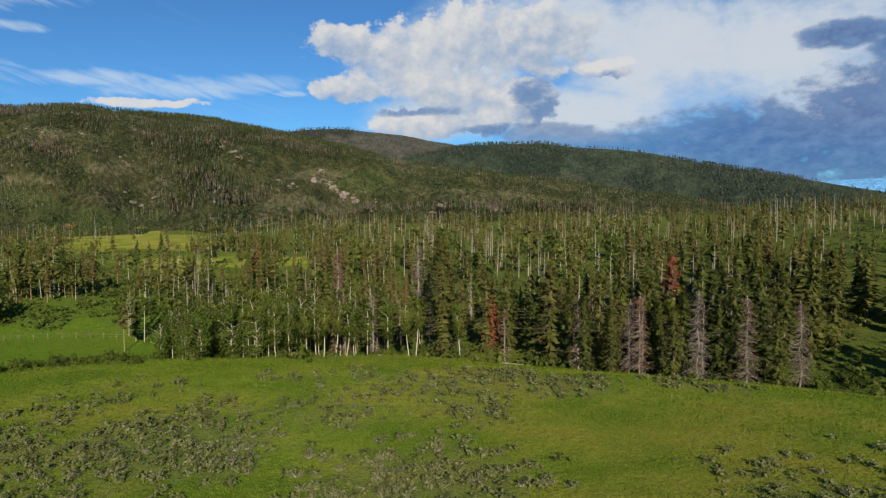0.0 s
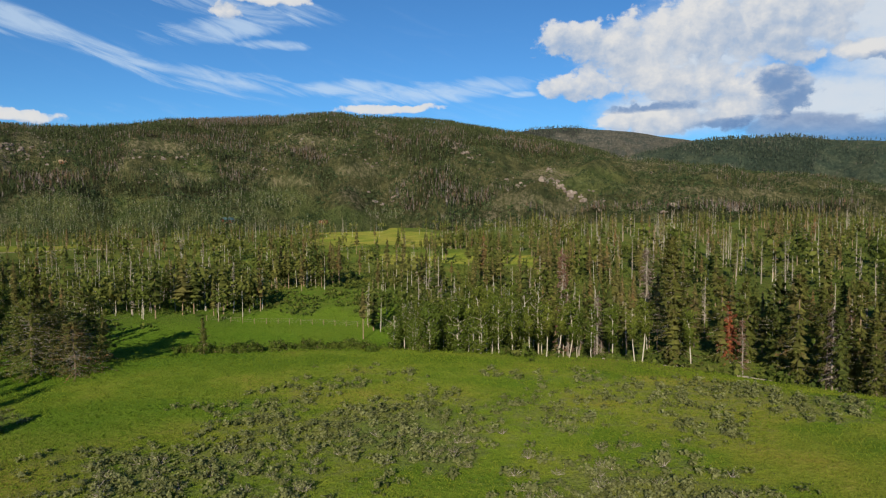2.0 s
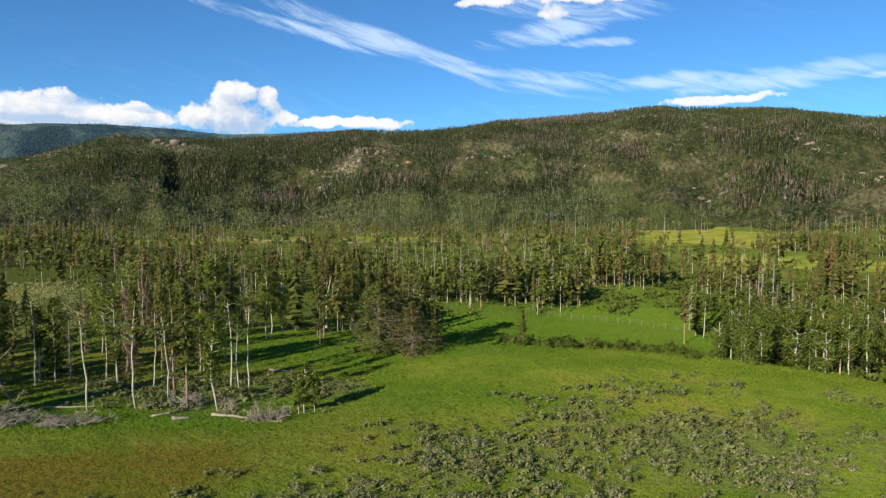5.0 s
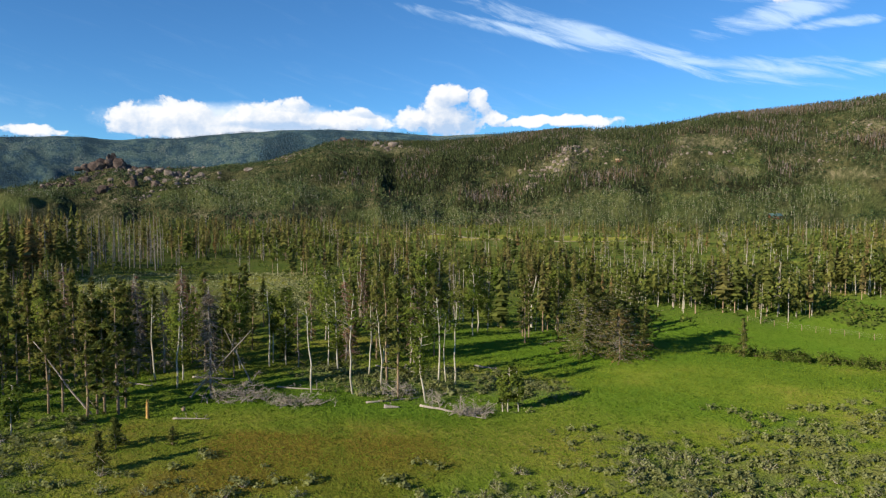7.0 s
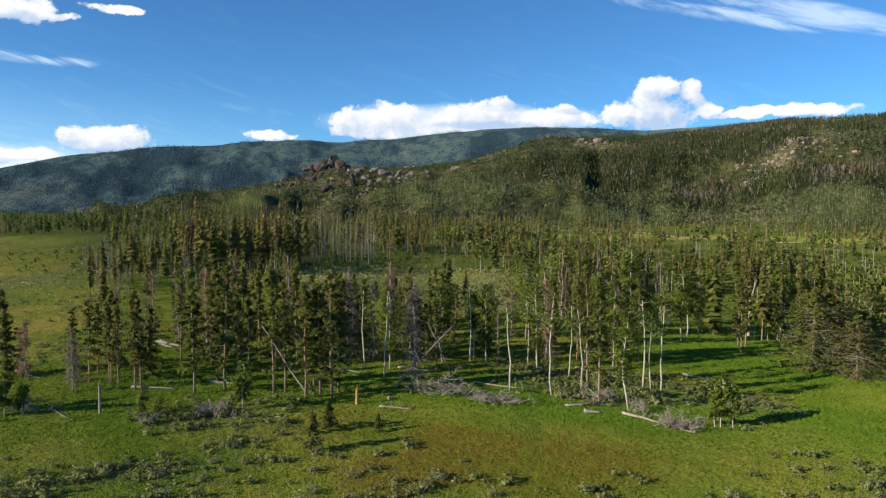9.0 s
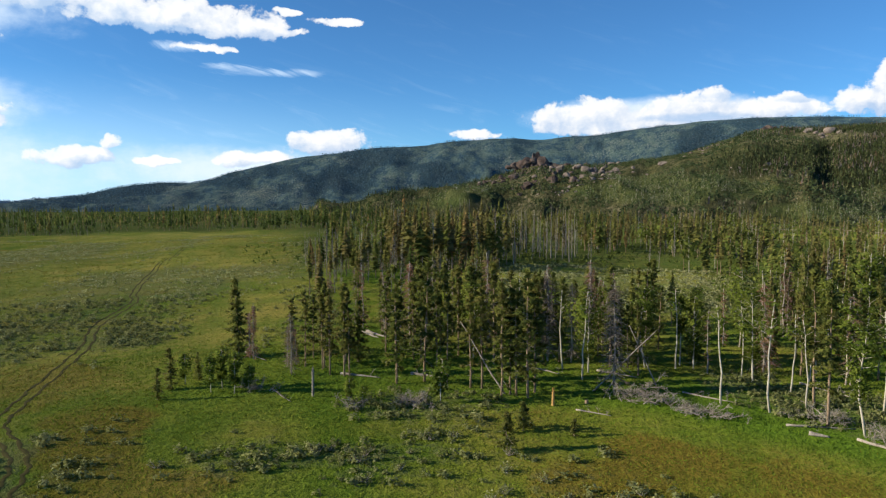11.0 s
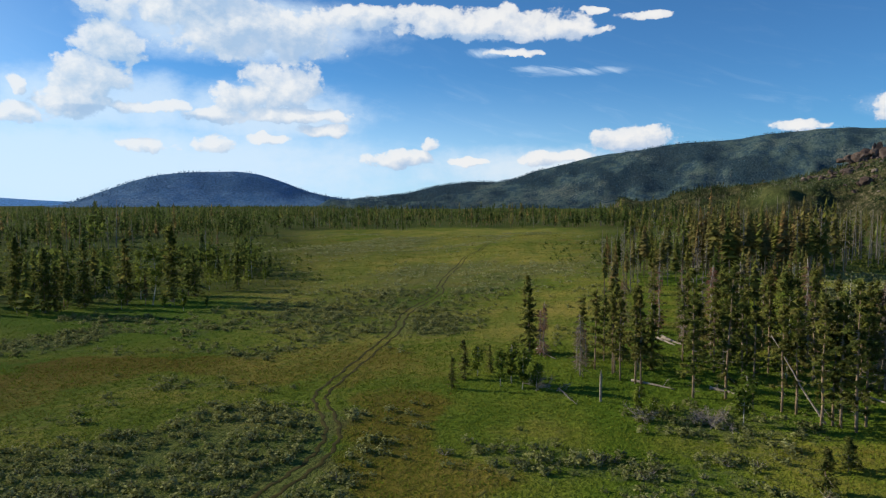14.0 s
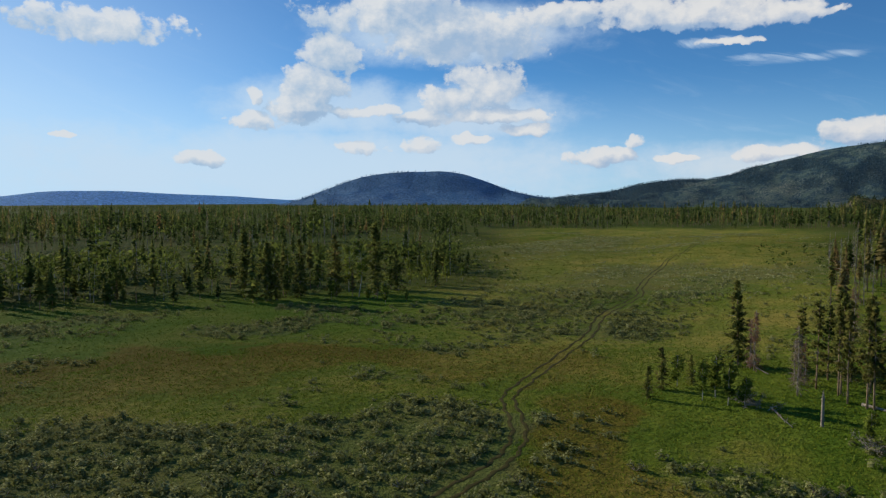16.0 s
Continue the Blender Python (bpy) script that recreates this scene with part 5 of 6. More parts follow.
for n, (a0, a1, r0, r1, count, (low, high), share) in enumerate(STANDS):
    az, r, rng = scatter(500 + n, count, a0, a1, r0, r1)
    x, y = spot(az, r)
    gap = rough(x, y, 34, 2, 70) + 0.25 * rough(x, y, 12, 1, 71)
    ok = (gap > (-0.24 if r0 > 120 and 4 <= a0 < 76 else -0.36)) & (~opening(az, r) | (rng.random(count) < np.where(r < 220, np.where(az < 60, 0.30, 0.06), 0.28 + 0.7 * rough(x, y, 24, 2, 77))) | ((a0 == 12) & (r > 288)))
    if a0 == 92:                                             # ragged edge of the far forest
        ok &= r > 505 + 70 * rough(x, y, 60, 3, 74)
    if a0 >= 120:                                            # the meadow's edge runs slantwise
        ok &= gap > np.interp(r, (142, 230, 330, 420), (-0.12, 0.06, -0.02, -0.30))
        ok &= az > np.interp(r, (146, 165, 286, 441, 560), (131, 126, 128, 128, 128)) + 3 * rough(x, y, 40, 2, 72)
    x, y, az, r = x[ok], y[ok], az[ok], r[ok]
    keep = thin_out(x, y, 2.2 if r0 < 130 else 2.8)
    x, y = x[keep], y[keep]
    tall = rng.uniform(low, high, len(x)) * (0.9 + 0.25 * rng.random(len(x)) ** 3)
    if a0 in (92, 127):
        tall = tall * np.clip(0.85 + 1.1 * rough(x, y, 45, 3, 76), 0.4, 1.5)
    az, r = polar(x, y)
    for v0, v1, near in ((9, 22, 230), (16.5, 27, 345), (44, 67, 390), (70, 86, 158)):         # low growth before the openings
        cap = 19.5 - 17.0 * r / near
        low_here = (az > v0) & (az < v1) & (r < near) & (r > 118) & (tall > cap) & (rng.random(len(x)) < np.where(az < 30, np.where(r < 215, 0.45, 0.75), 0.5))
        tall = np.where(low_here, np.maximum(cap, 1.0) * rng.uniform(0.7, 1.0, len(x)), tall)
    x, y, tall = x[tall > 3.2], y[tall > 3.2], tall[tall > 3.2]
    mood = rough(x, y, 36, 3, 73) + rng.normal(0, 0.22, len(x))
    mood = (np.argsort(np.argsort(mood)) + 0.5) / len(x)
    pick = np.searchsorted(np.cumsum(share) / sum(share), mood * 0.999)
    for kind, k in zip(("pine", "spruce", "aspen", "snag"), range(4)):
        sel = pick == k
        woods[kind].append(np.stack([x[sel], y[sel], tall[sel]], 1))

NEAR = {"pine": 116.0, "spruce": 112.0, "aspen": 116.0, "snag": 116.0}
forest_rng = np.random.default_rng(9)
mid_geo = {k: Geo() for k in woods}
for kind, lists in woods.items():
    t = np.concatenate(lists)
    x, y, tall = t.T
    r = polar(x, y)[1]
    for row in t[r < NEAR[kind]]:
        plant("bare_aspen" if kind == "aspen" and row[0] * 7 % 1 < 0.15 else kind, *(float(v) for v in row))
    for lo, hi, many in ((NEAR[kind], 190, 110), (190, 330, 64), (330, 560, 34), (560, 3000, 9)):
        sel = (r >= lo) & (r < hi)
        if not sel.any():
            continue
        xs, ys, hs = x[sel], y[sel], tall[sel]
        zs, m = land(xs, ys), len(xs)
        g = mid_geo[kind]
        if kind == "pine":
            odd = forest_rng.random(m)
            tint = np.where(odd < 0.06, forest_rng.uniform(0.60, 0.65, m), forest_rng.uniform(0.46, 0.63, m))
            far_conifers(g, xs, ys, zs, hs, hs * forest_rng.uniform(0.085, 0.14, m), tint, many, forest_rng, bare=(0.15, 0.45))
        elif kind == "spruce":
            # West of azimuth 90 the backlit shade is put in as darker tint.
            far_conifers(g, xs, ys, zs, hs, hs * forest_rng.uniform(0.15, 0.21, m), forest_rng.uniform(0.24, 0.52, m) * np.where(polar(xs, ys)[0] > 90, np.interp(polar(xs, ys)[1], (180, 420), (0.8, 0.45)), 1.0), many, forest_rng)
        elif kind == "aspen":
            # Western aspens, seen against the sun, get half the tint for their shade.
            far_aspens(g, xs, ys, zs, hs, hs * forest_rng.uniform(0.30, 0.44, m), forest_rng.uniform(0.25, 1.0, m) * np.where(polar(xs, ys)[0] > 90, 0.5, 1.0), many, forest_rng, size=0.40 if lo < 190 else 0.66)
        else:
            far_snags(g, xs, ys, zs, hs, forest_rng, int(many * 0.8))
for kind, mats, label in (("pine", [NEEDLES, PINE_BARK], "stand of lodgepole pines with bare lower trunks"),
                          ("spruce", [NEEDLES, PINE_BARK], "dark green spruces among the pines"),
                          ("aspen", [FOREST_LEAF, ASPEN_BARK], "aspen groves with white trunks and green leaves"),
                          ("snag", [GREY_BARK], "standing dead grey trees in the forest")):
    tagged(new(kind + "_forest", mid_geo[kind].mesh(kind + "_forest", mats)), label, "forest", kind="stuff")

# forest and brush on the slopes
def castle(az, r):
    """Bare ground round the rock tower."""
    return (np.abs(az - 83.5) < 1.7) & (r > 1450)


for hill, count, boughs, low, high, dead, seed in (("wooded_hill", 130000, 6, 5, 11, 0.08, 31), ("long_ridge", 16000, 4, 8, 13, 0.15, 32),
                                                   ("brown_ridge", 9000, 4, 8, 13, 0.5, 33), ("west_mountain", 30000, 4, 6, 10, 0.1, 34), ("butte", 3000, 5, 9, 14, 0.05, 35)):
    foot, crest, _, line = HILLS[hill]
    az, r, rng = scatter(seed, count, min(line) + 2, max(line) - 2, foot, crest + 10)
    x, y = spot(az, r)
    z = hill_height(hill, az, r)
    ok = (z > land(x, y) - 1) & (hill_wood(hill, az, r) + rng.normal(0, 0.13, count) > 0.0) & ~opening(az, r) & ~castle(az, r)
    x, y, z = x[ok], y[ok], z[ok]
    m = len(x)
    tall = rng.uniform(low, high, m)
    dry = rough(x, y, 70, 3, 81) + rng.uniform(-0.5, 0.5, m)
    dry = dry + 0.40 * np.clip(cover(RUST_PATCHES, hill, *polar(x, y), 86) + 0.2, 0, 1)
    tint = np.where(dry > 0.50 - dead, np.where(rng.random(m) < 0.45, rng.uniform(0.58, 0.76, m), rng.uniform(0.85, 1.0, m) if hill == "wooded_hill" else rng.uniform(0.5, 0.68, m)), rng.uniform(0.05, 0.50, m))
    g = Geo()
    far_conifers(g, x, y, z, tall, tall * (rng.uniform(0.13, 0.20, m) if hill == "wooded_hill" else rng.uniform(0.22, 0.34, m)), tint, boughs, rng, trunk=False)
    tagged(new(hill + "_forest", g.mesh(hill + "_forest", [HILL_NEEDLES if hill == "wooded_hill" else HAZY_NEEDLES if hill == "butte" else RIDGE_NEEDLES if "ridge" in hill else FAR_HAZE_NEEDLES])), "mixed green and beetle-killed conifers on the slope", "forest", kind="stuff")
    if hill == "wooded_hill":
        az, r, rng = scatter(91, 62000, min(line) + 4, max(line) - 2, foot, crest)
        x, y = spot(az, r)
        z = hill_height(hill, az, r)
        ok = (z > land(x, y) - 1) & (rough(x, y, 70, 4, 82) - 0.30 * np.clip(cover(GROVE_PATCHES, hill, az, r, 87), 0, 1) - 0.3 * np.clip(cover(BARE_PATCHES, hill, az, r, 88), 0, 1) > -0.10) & (hill_wood(hill, az, r) < 0.06) & ~opening(az, r) & ~castle(az, r)
        x, y, z = x[ok], y[ok], z[ok]
        m = len(x)
        g = Geo()
        tall = rng.uniform(1.4, 4.8, m)
        out = rng.normal(0, 0.36, (m * 7, 3))
        c = np.repeat(np.stack([x, y, z + tall * 0.5], 1), 7, 0) + out * np.repeat(tall, 7)[:, None] * [0.9, 0.9, 0.8]
        diamonds(g, c, np.repeat(tall, 7) * 0.27, rng, np.repeat(rng.uniform(0.0, 1.0, m), 7), outward=out * 2.8 + [0, 0, 0.4])
        tagged(new("hillside_brush", g.mesh("hillside_brush", [BRUSH_LEAF])), "green oak brush and small aspens on the slope", "brush", kind="stuff")

az, r, rng = scatter(92, 26000, -18, 92, 480, 1640)
x, y = spot(az, r)
z = hill_height("wooded_hill", az, r)
ok = (z > land(x, y) - 1) & (hill_wood("wooded_hill", az, r) > -0.28) & ~opening(az, r) & (rough(x, y, 60, 3, 83) + 0.5 * np.clip(cover(RUST_PATCHES, "wooded_hill", az, r, 86), 0, 1) > 0.10) & ~castle(az, r)
g = Geo()
far_snags(g, x[ok], y[ok], z[ok], rng.uniform(4, 9.5, ok.sum()), rng, 2)
tagged(new("hillside_dead_trees", g.mesh("hillside_dead_trees", [GREY_BARK])), "standing dead grey trunks on the hillside", "dead trees", kind="stuff")
az, r, rng = scatter(93, 15000, 8, 92, 490, 1150)
x, y = spot(az, r)
z = hill_height("wooded_hill", az, r)
ok = (z > land(x, y) - 1) & ~opening(az, r) & (rough(x, y, 80, 3, 84) + 0.6 * cover(GROVE_PATCHES, "wooded_hill", az, r, 87) > 0.12)
n = int(ok.sum())
g = Geo()
tall = rng.uniform(5, 9, n)
far_aspens(g, x[ok], y[ok], z[ok], tall, tall * 0.22, rng.uniform(0.0, 0.8, n), 11, rng, size=0.9)
tagged(new("hillside_aspens", g.mesh("hillside_aspens", [GROVE_LEAF, ASPEN_BARK])), "aspen thickets with pale trunks on the lower slope", "aspen grove", kind="stuff")

# ---- track through the meadow ----
TRACK = [
    (-26.0, -25.5), (-36.0, -26.6), (-43.9, -26.6), (-47.3, -26.8), (-50.1, -27.1), (-53.1, -28.0), (-56.2, -29.5), (-59.7, -32.3), (-63.3, -35.7),
    (-65.8, -37.6), (-71.3, -39.2), (-77.9, -41.3), (-87.2, -43.8), (-94.5, -45.5), (-101.3, -47.5), (-110.3, -51.7), (-117.8, -54.3), (-127.0,
    -56.3), (-136.8, -58.6), (-147.3, -61.2), (-154.6, -65.7), (-175.5, -72.8), (-199.9, -80.9), (-235.0, -92.0), (-300.0, -108.0)]


def smooth_line(points, rounds=2):
    p = np.array(points, float)
    for _ in range(rounds):
        a, b = p[:-1] * 0.75 + p[1:] * 0.25, p[:-1] * 0.25 + p[1:] * 0.75
        p = np.concatenate([p[:1], np.stack([a, b], 1).reshape(-1, 2), p[-1:]])
    return p


track_line = smooth_line(TRACK, 3)


def to_track(x, y):
    """Distance to the nearest part of the track."""
    best = np.full(np.shape(x), 1e9)
    for px, py in track_line:
        best = np.minimum(best, (x - px) ** 2 + (y - py) ** 2)
    return np.sqrt(best)


track = tagged(new("dirt_track"), "two-rut dirt track winding through the meadow grass", "track", kind="structure")
along = np.gradient(track_line, axis=0)
along /= np.linalg.norm(along, axis=1, keepdims=True)
across = np.stack([-along[:, 1], along[:, 0]], 1)
step = np.arange(len(track_line))
for side in (-0.6, 0.6):
    g = Geo()
    wob = 0.12 * np.sin(step * 0.9 + side) + 0.06 * np.sin(step * 2.3)
    rows = []
    for off, up in ((-0.18, 0.015), (-0.07, 0.035), (0.07, 0.035), (0.18, 0.015)):
        p = track_line + across * (side + wob + off * (1 + 0.25 * np.sin(step * 1.7)))[:, None]
        rows.append(np.column_stack([p, land(p[:, 0], p[:, 1]) + up]))
    v = np.stack(rows, 1).reshape(-1, 3)
    q = np.array([[i * 4 + j, i * 4 + j + 1, i * 4 + j + 5, i * 4 + j + 4] for i in range(len(step) - 1) for j in range(3)])
    g.add(v, np.concatenate([q[:, [0, 1, 2]], q[:, [0, 2, 3]]]))
    part("rut", g.mesh("rut", [EARTH], True), track)

# ---- gravel road at the foot of the hill ----
g = Geo()
line = smooth_line([spot(a, r) for a, r in ((69, 530), (66, 524), (62.5, 505), (59.6, 488), (57, 452), (54.6, 428), (50, 410), (45.6, 403), (40, 404))])
side = np.gradient(line, axis=0)
side = np.stack([-side[:, 1], side[:, 0]], 1) / np.linalg.norm(side, axis=1, keepdims=True) * 2.6
v = np.stack([np.column_stack([p, land(p[:, 0], p[:, 1]) + up]) for p, up in ((line - side, 0.12), (line - side * 0.8, 0.35), (line + side * 0.8, 0.35), (line + side, 0.12))], 1).reshape(-1, 3)
q = np.array([[i * 4 + j, i * 4 + j + 1, i * 4 + j + 5, i * 4 + j + 4] for i in range(len(line) - 1) for j in range(3)])
g.add(v, np.concatenate([q[:, [0, 1, 2]], q[:, [0, 2, 3]]]))
tagged(new("gravel_road", g.mesh("gravel_road", [GRAVEL], True)), "pale gravel road along the foot of the hill", "road", kind="structure")

# ---- grass, as tufts ----
g = Geo()
for seed, count, r0, r1, size in ((1, 84000, 40, 66, 0.66), (2, 76000, 66, 100, 0.85), (3, 46000, 100, 165, 1.0), (4, 18000, 165, 420, 1.5)):
    az, r, rng = scatter(600 + seed, count, (-37 if r0 < 160 else 96), (167 if r0 < 160 else 135), r0, r1)
    x, y = spot(az, r)
    wet, dry = sedge_field(az, r, x, y) + 0.5 * rough(x, y, 11, 3, 60), rough(x, y, 40, 3, 61) * 0.6 + rough(x, y, 6, 2, 62) * 0.4
    ok = (np.abs(to_track(x, y) - 0.6) > 0.30) & (rng.random(count) > 0.75 * sage_field(az, r, x, y))
    x, y, wet, dry = x[ok], y[ok], wet[ok], dry[ok]
    base = np.stack([x, y, land(x, y) - 0.04], 1)
    tint = np.clip(0.38 - 0.30 * lush_field(az, r, *spot(az, r))[ok] + 0.40 * straw_field(az, r, *spot(az, r))[ok] + 0.45 * dry + rng.normal(0, 0.10, len(x)), 0, 1)
    rust = rng.random(len(x)) < ease(wet + 0.5 * rough(x, y, 5, 3, 63), 0.3, 0.9) * 0.55
    high = size * rng.uniform(0.14, 0.30, len(x)) * np.where(rust, 0.8, 1.0)
    for turn in range(2):
        d = rng.normal(0, 0.75, (len(x), 3)) * [1, 1, 0.3] + [0, 0, 1.0]
        jig = rng.normal(0, 0.22, (len(x), 3)) * [1, 1, 0]
        for slot, sel in ((0, ~rust), (1, rust)):
            blades(g, (base + jig)[sel], (base + jig + d * high[:, None])[sel], (size * rng.uniform(0.07, 0.17, len(x)))[sel], rng, tint[sel], slot)
tagged(new("meadow_grass", g.mesh("meadow_grass", [GRASS_LEAF, SEDGE_LEAF])), "tufts of green grass and rust-brown sedge", "grass", kind="stuff")


# ---- sagebrush ----
def sage_mesh(seed, leaves=150):
    rng = np.random.default_rng(seed)
    g = Geo()
    n = 11
    ang, up = rng.random(n) * 2 * np.pi, rng.uniform(0.35, 1.3, n)
    tip = np.stack([np.cos(ang) * np.cos(up), np.sin(ang) * np.cos(up), np.sin(up)], 1) * rng.uniform(0.35, 0.62, (n, 1)) * [1.15, 1.15, 0.95]
    sticks(g, np.zeros((n, 3)), tip, 0.028, 0.012, 3, slot=1)
    at = rng.integers(0, n, leaves)
    c = tip[at] * rng.uniform(0.55, 1.12, (leaves, 1)) + rng.normal(0, 0.085, (leaves, 3))
    c[:, 2] = np.abs(c[:, 2])
    # Tint climbs with height: sunlit tops and shaded base put into leaf colour.
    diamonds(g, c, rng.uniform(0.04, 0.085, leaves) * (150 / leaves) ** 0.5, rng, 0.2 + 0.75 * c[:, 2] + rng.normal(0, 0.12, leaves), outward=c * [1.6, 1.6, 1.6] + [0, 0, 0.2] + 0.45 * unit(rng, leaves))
    return g


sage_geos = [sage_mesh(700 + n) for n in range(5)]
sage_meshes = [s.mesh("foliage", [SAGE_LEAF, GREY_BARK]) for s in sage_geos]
az, r, rng = scatter(710, 90000, -37, 167, 40, 160)
x, y = spot(az, r)
ok = (rng.random(len(x)) < np.clip(1.5 * sage_field(az, r, x, y) - 0.26, 0, 1) ** 1.3 * np.interp(r, (40, 90, 160), (0.60, 0.42, 0.22))) & (to_track(x, y) > 1.6)
x, y, r, az = x[ok], y[ok], r[ok], az[ok]
keep = thin_out(x, y, 0.72)
x, y, r, az = x[keep], y[keep], r[keep], az[keep]
order = np.argsort(r)
x, y, az = x[order], y[order], az[order]
single = np.flatnonzero((np.arange(len(x)) % 4 == 0) & ((az < 100) | (np.arange(len(x)) % 12 == 0)))[:260]
rest = np.setdiff1d(np.arange(len(x)), single)
for n in single:
    bush = new("sagebrush")
    bush.matrix_world = pose(float(x[n]), float(y[n]), float(land(x[n], y[n])) - 0.03, 0, 0, n * 47 % 360) @ Matrix.Scale(0.75 + 0.75 * (n * 31 % 17) / 17, 4)
    part("foliage", sage_meshes[n % 5], bush)
    tagged(bush, "grey-green sagebrush bush in the meadow grass", "bush", "sagebrush of the meadow")
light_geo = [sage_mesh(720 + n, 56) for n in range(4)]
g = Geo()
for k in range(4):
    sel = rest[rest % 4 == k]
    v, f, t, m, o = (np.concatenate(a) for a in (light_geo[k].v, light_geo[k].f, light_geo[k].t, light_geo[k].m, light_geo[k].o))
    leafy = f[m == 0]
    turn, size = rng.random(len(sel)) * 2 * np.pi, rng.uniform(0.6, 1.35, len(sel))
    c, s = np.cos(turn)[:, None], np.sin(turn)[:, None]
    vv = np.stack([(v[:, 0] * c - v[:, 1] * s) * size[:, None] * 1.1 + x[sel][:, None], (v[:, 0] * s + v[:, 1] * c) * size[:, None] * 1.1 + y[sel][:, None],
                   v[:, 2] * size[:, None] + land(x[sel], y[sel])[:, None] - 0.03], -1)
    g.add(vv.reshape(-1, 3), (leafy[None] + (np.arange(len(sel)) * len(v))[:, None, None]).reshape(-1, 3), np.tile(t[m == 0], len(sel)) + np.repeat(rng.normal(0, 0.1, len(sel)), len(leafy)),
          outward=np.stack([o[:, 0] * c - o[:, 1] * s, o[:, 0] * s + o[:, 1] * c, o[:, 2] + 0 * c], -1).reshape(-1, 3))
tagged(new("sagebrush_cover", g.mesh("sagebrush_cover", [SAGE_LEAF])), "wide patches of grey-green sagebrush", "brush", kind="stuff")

az, r, rng = scatter(731, 26000, 94, 134, 150, 440)
az2, r2, _ = scatter(733, 4200, 67, 88, 126, 215)
az, r = np.concatenate([az, az2]), np.concatenate([r, r2])
x, y = spot(az, r)
ok = (rng.random(len(x)) < np.where(az < 90, 0.35 + 0.9 * rough(x, y, 16, 3, 49), sage_field(az, r, x, y) ** 1.5 * 0.35)) & (to_track(x, y) > 2.0)
x, y = x[ok], y[ok]
n, k = len(x), 11
g = Geo()
wide = rng.uniform(0.5, 1.1, n)
c = np.repeat(np.stack([x, y, land(x, y) + 0.3 * wide], 1), k, 0) + rng.normal(0, 0.4, (n * k, 3)) * np.repeat(wide, k)[:, None] * [1.3, 1.3, 0.4]
diamonds(g, c, np.repeat(wide, k) * 0.24, rng, 0.6 + 0.4 * rng.random(n * k), outward=unit(rng, n * k) + [0, 0, 0.7])
tagged(new("far_sagebrush", g.mesh("far_sagebrush", [SAGE_LEAF])), "grey sagebrush strips across the open meadow and slope", "brush", kind="stuff")

# low leafy understorey in the woods
az, r, rng = scatter(730, 9000, -46, 172, 92, 330)
az2, r2, _ = scatter(732, 900, 127, 172, 140, 215)
az3, r3, _ = scatter(734, 1100, 18, 52, 138, 200)
az, r = np.concatenate([az, az2, az3]), np.concatenate([r, r2, r3])
x, y = spot(az, r)
ok = (woods_field(az, r, x, y) * (0.55 + 0.9 * rough(x, y, 20, 2, 75)) > rng.random(len(x)) * 0.9) & (~opening(az, r) | ((az < 40) & (r > 138) & (r < 200))) & ((r > 128) | (az < 50))
x, y, r = x[ok], y[ok], r[ok]
n, k = len(x), 15
tall = rng.uniform(0.6, 2.6, n)
g = Geo()
out = rng.normal(0, 0.34, (n * k, 3))
c = np.repeat(np.stack([x, y, land(x, y) + tall * 0.45], 1), k, 0) + out * np.repeat(tall, k)[:, None] * [1.1, 1.1, 0.75]
diamonds(g, c, np.repeat(0.14 + 0.10 * tall, k) * rng.uniform(0.7, 1.4, n * k), rng, np.repeat(rng.uniform(0.0, 0.7, n), k), outward=out * 2.8 + [0, 0, 0.4] + 0.4 * unit(rng, n * k))
tagged(new("undergrowth", g.mesh("undergrowth", [FOREST_LEAF])), "leafy green undergrowth between the trunks", "undergrowth", kind="stuff")


# ---- fallen and broken wood ----
def log_mesh(seed, long, thick):
    rng = np.random.default_rng(seed)
    g = Geo()
    n = 8
    t = np.linspace(0, 1, n)
    p = np.stack([t * long, np.cumsum(rng.normal(0, 0.012 * long, n)), thick * (0.8 - 0.5 * t) + rng.normal(0, 0.01, n)], 1)
    rad = thick * (1 - 0.65 * t)
    tube(g, p, rad, 8)
    return g.mesh("stem", [GREY_BARK], True), p, t


def dead_branch_mesh(seed):
    """A bare forked branch about a metre long, lying along +x."""
    rng = np.random.default_rng(seed)
    g = Geo()
    p = np.array([(0, 0, 0), (0.35, rng.normal(0, 0.05), 0.04), (0.7, rng.normal(0, 0.1), 0.08), (1.05, rng.normal(0, 0.16), 0.1)])
    sticks(g, p[:-1], p[1:], [0.035, 0.026, 0.016], [0.026, 0.016, 0.005], 4)
    n = 15
    s = rng.uniform(0.1, 1.0, n)
    a = np.stack([np.interp(s, np.linspace(0, 1, 4), p[:, i]) for i in range(3)], -1)
    d = unit(rng, n) * [0.6, 1.0, 0.8] + [0.5, 0, 0.1]
    b = a + d * rng.uniform(0.15, 0.5, (n, 1))
    sticks(g, a, b, 0.013, 0.005, 3)
    c = a + (b - a) * rng.uniform(0.4, 0.9, (n, 1))
    sticks(g, c, c + unit(rng, n) * rng.uniform(0.1, 0.25, (n, 1)), 0.007, 0.003, 3)
    return g.mesh("branch", [GREY_BARK])


branch_meshes = [dead_branch_mesh(740 + n) for n in range(6)]


def add_branch(parent, seed, at, turn, lift, size):
    b = part("branch", branch_meshes[seed % 6], parent)
    b.matrix_local = Matrix.Translation(at) @ pose(0, 0, 0, seed * 37 % 50 - 25, -lift, turn) @ Matrix.Scale(size, 4)
    return b


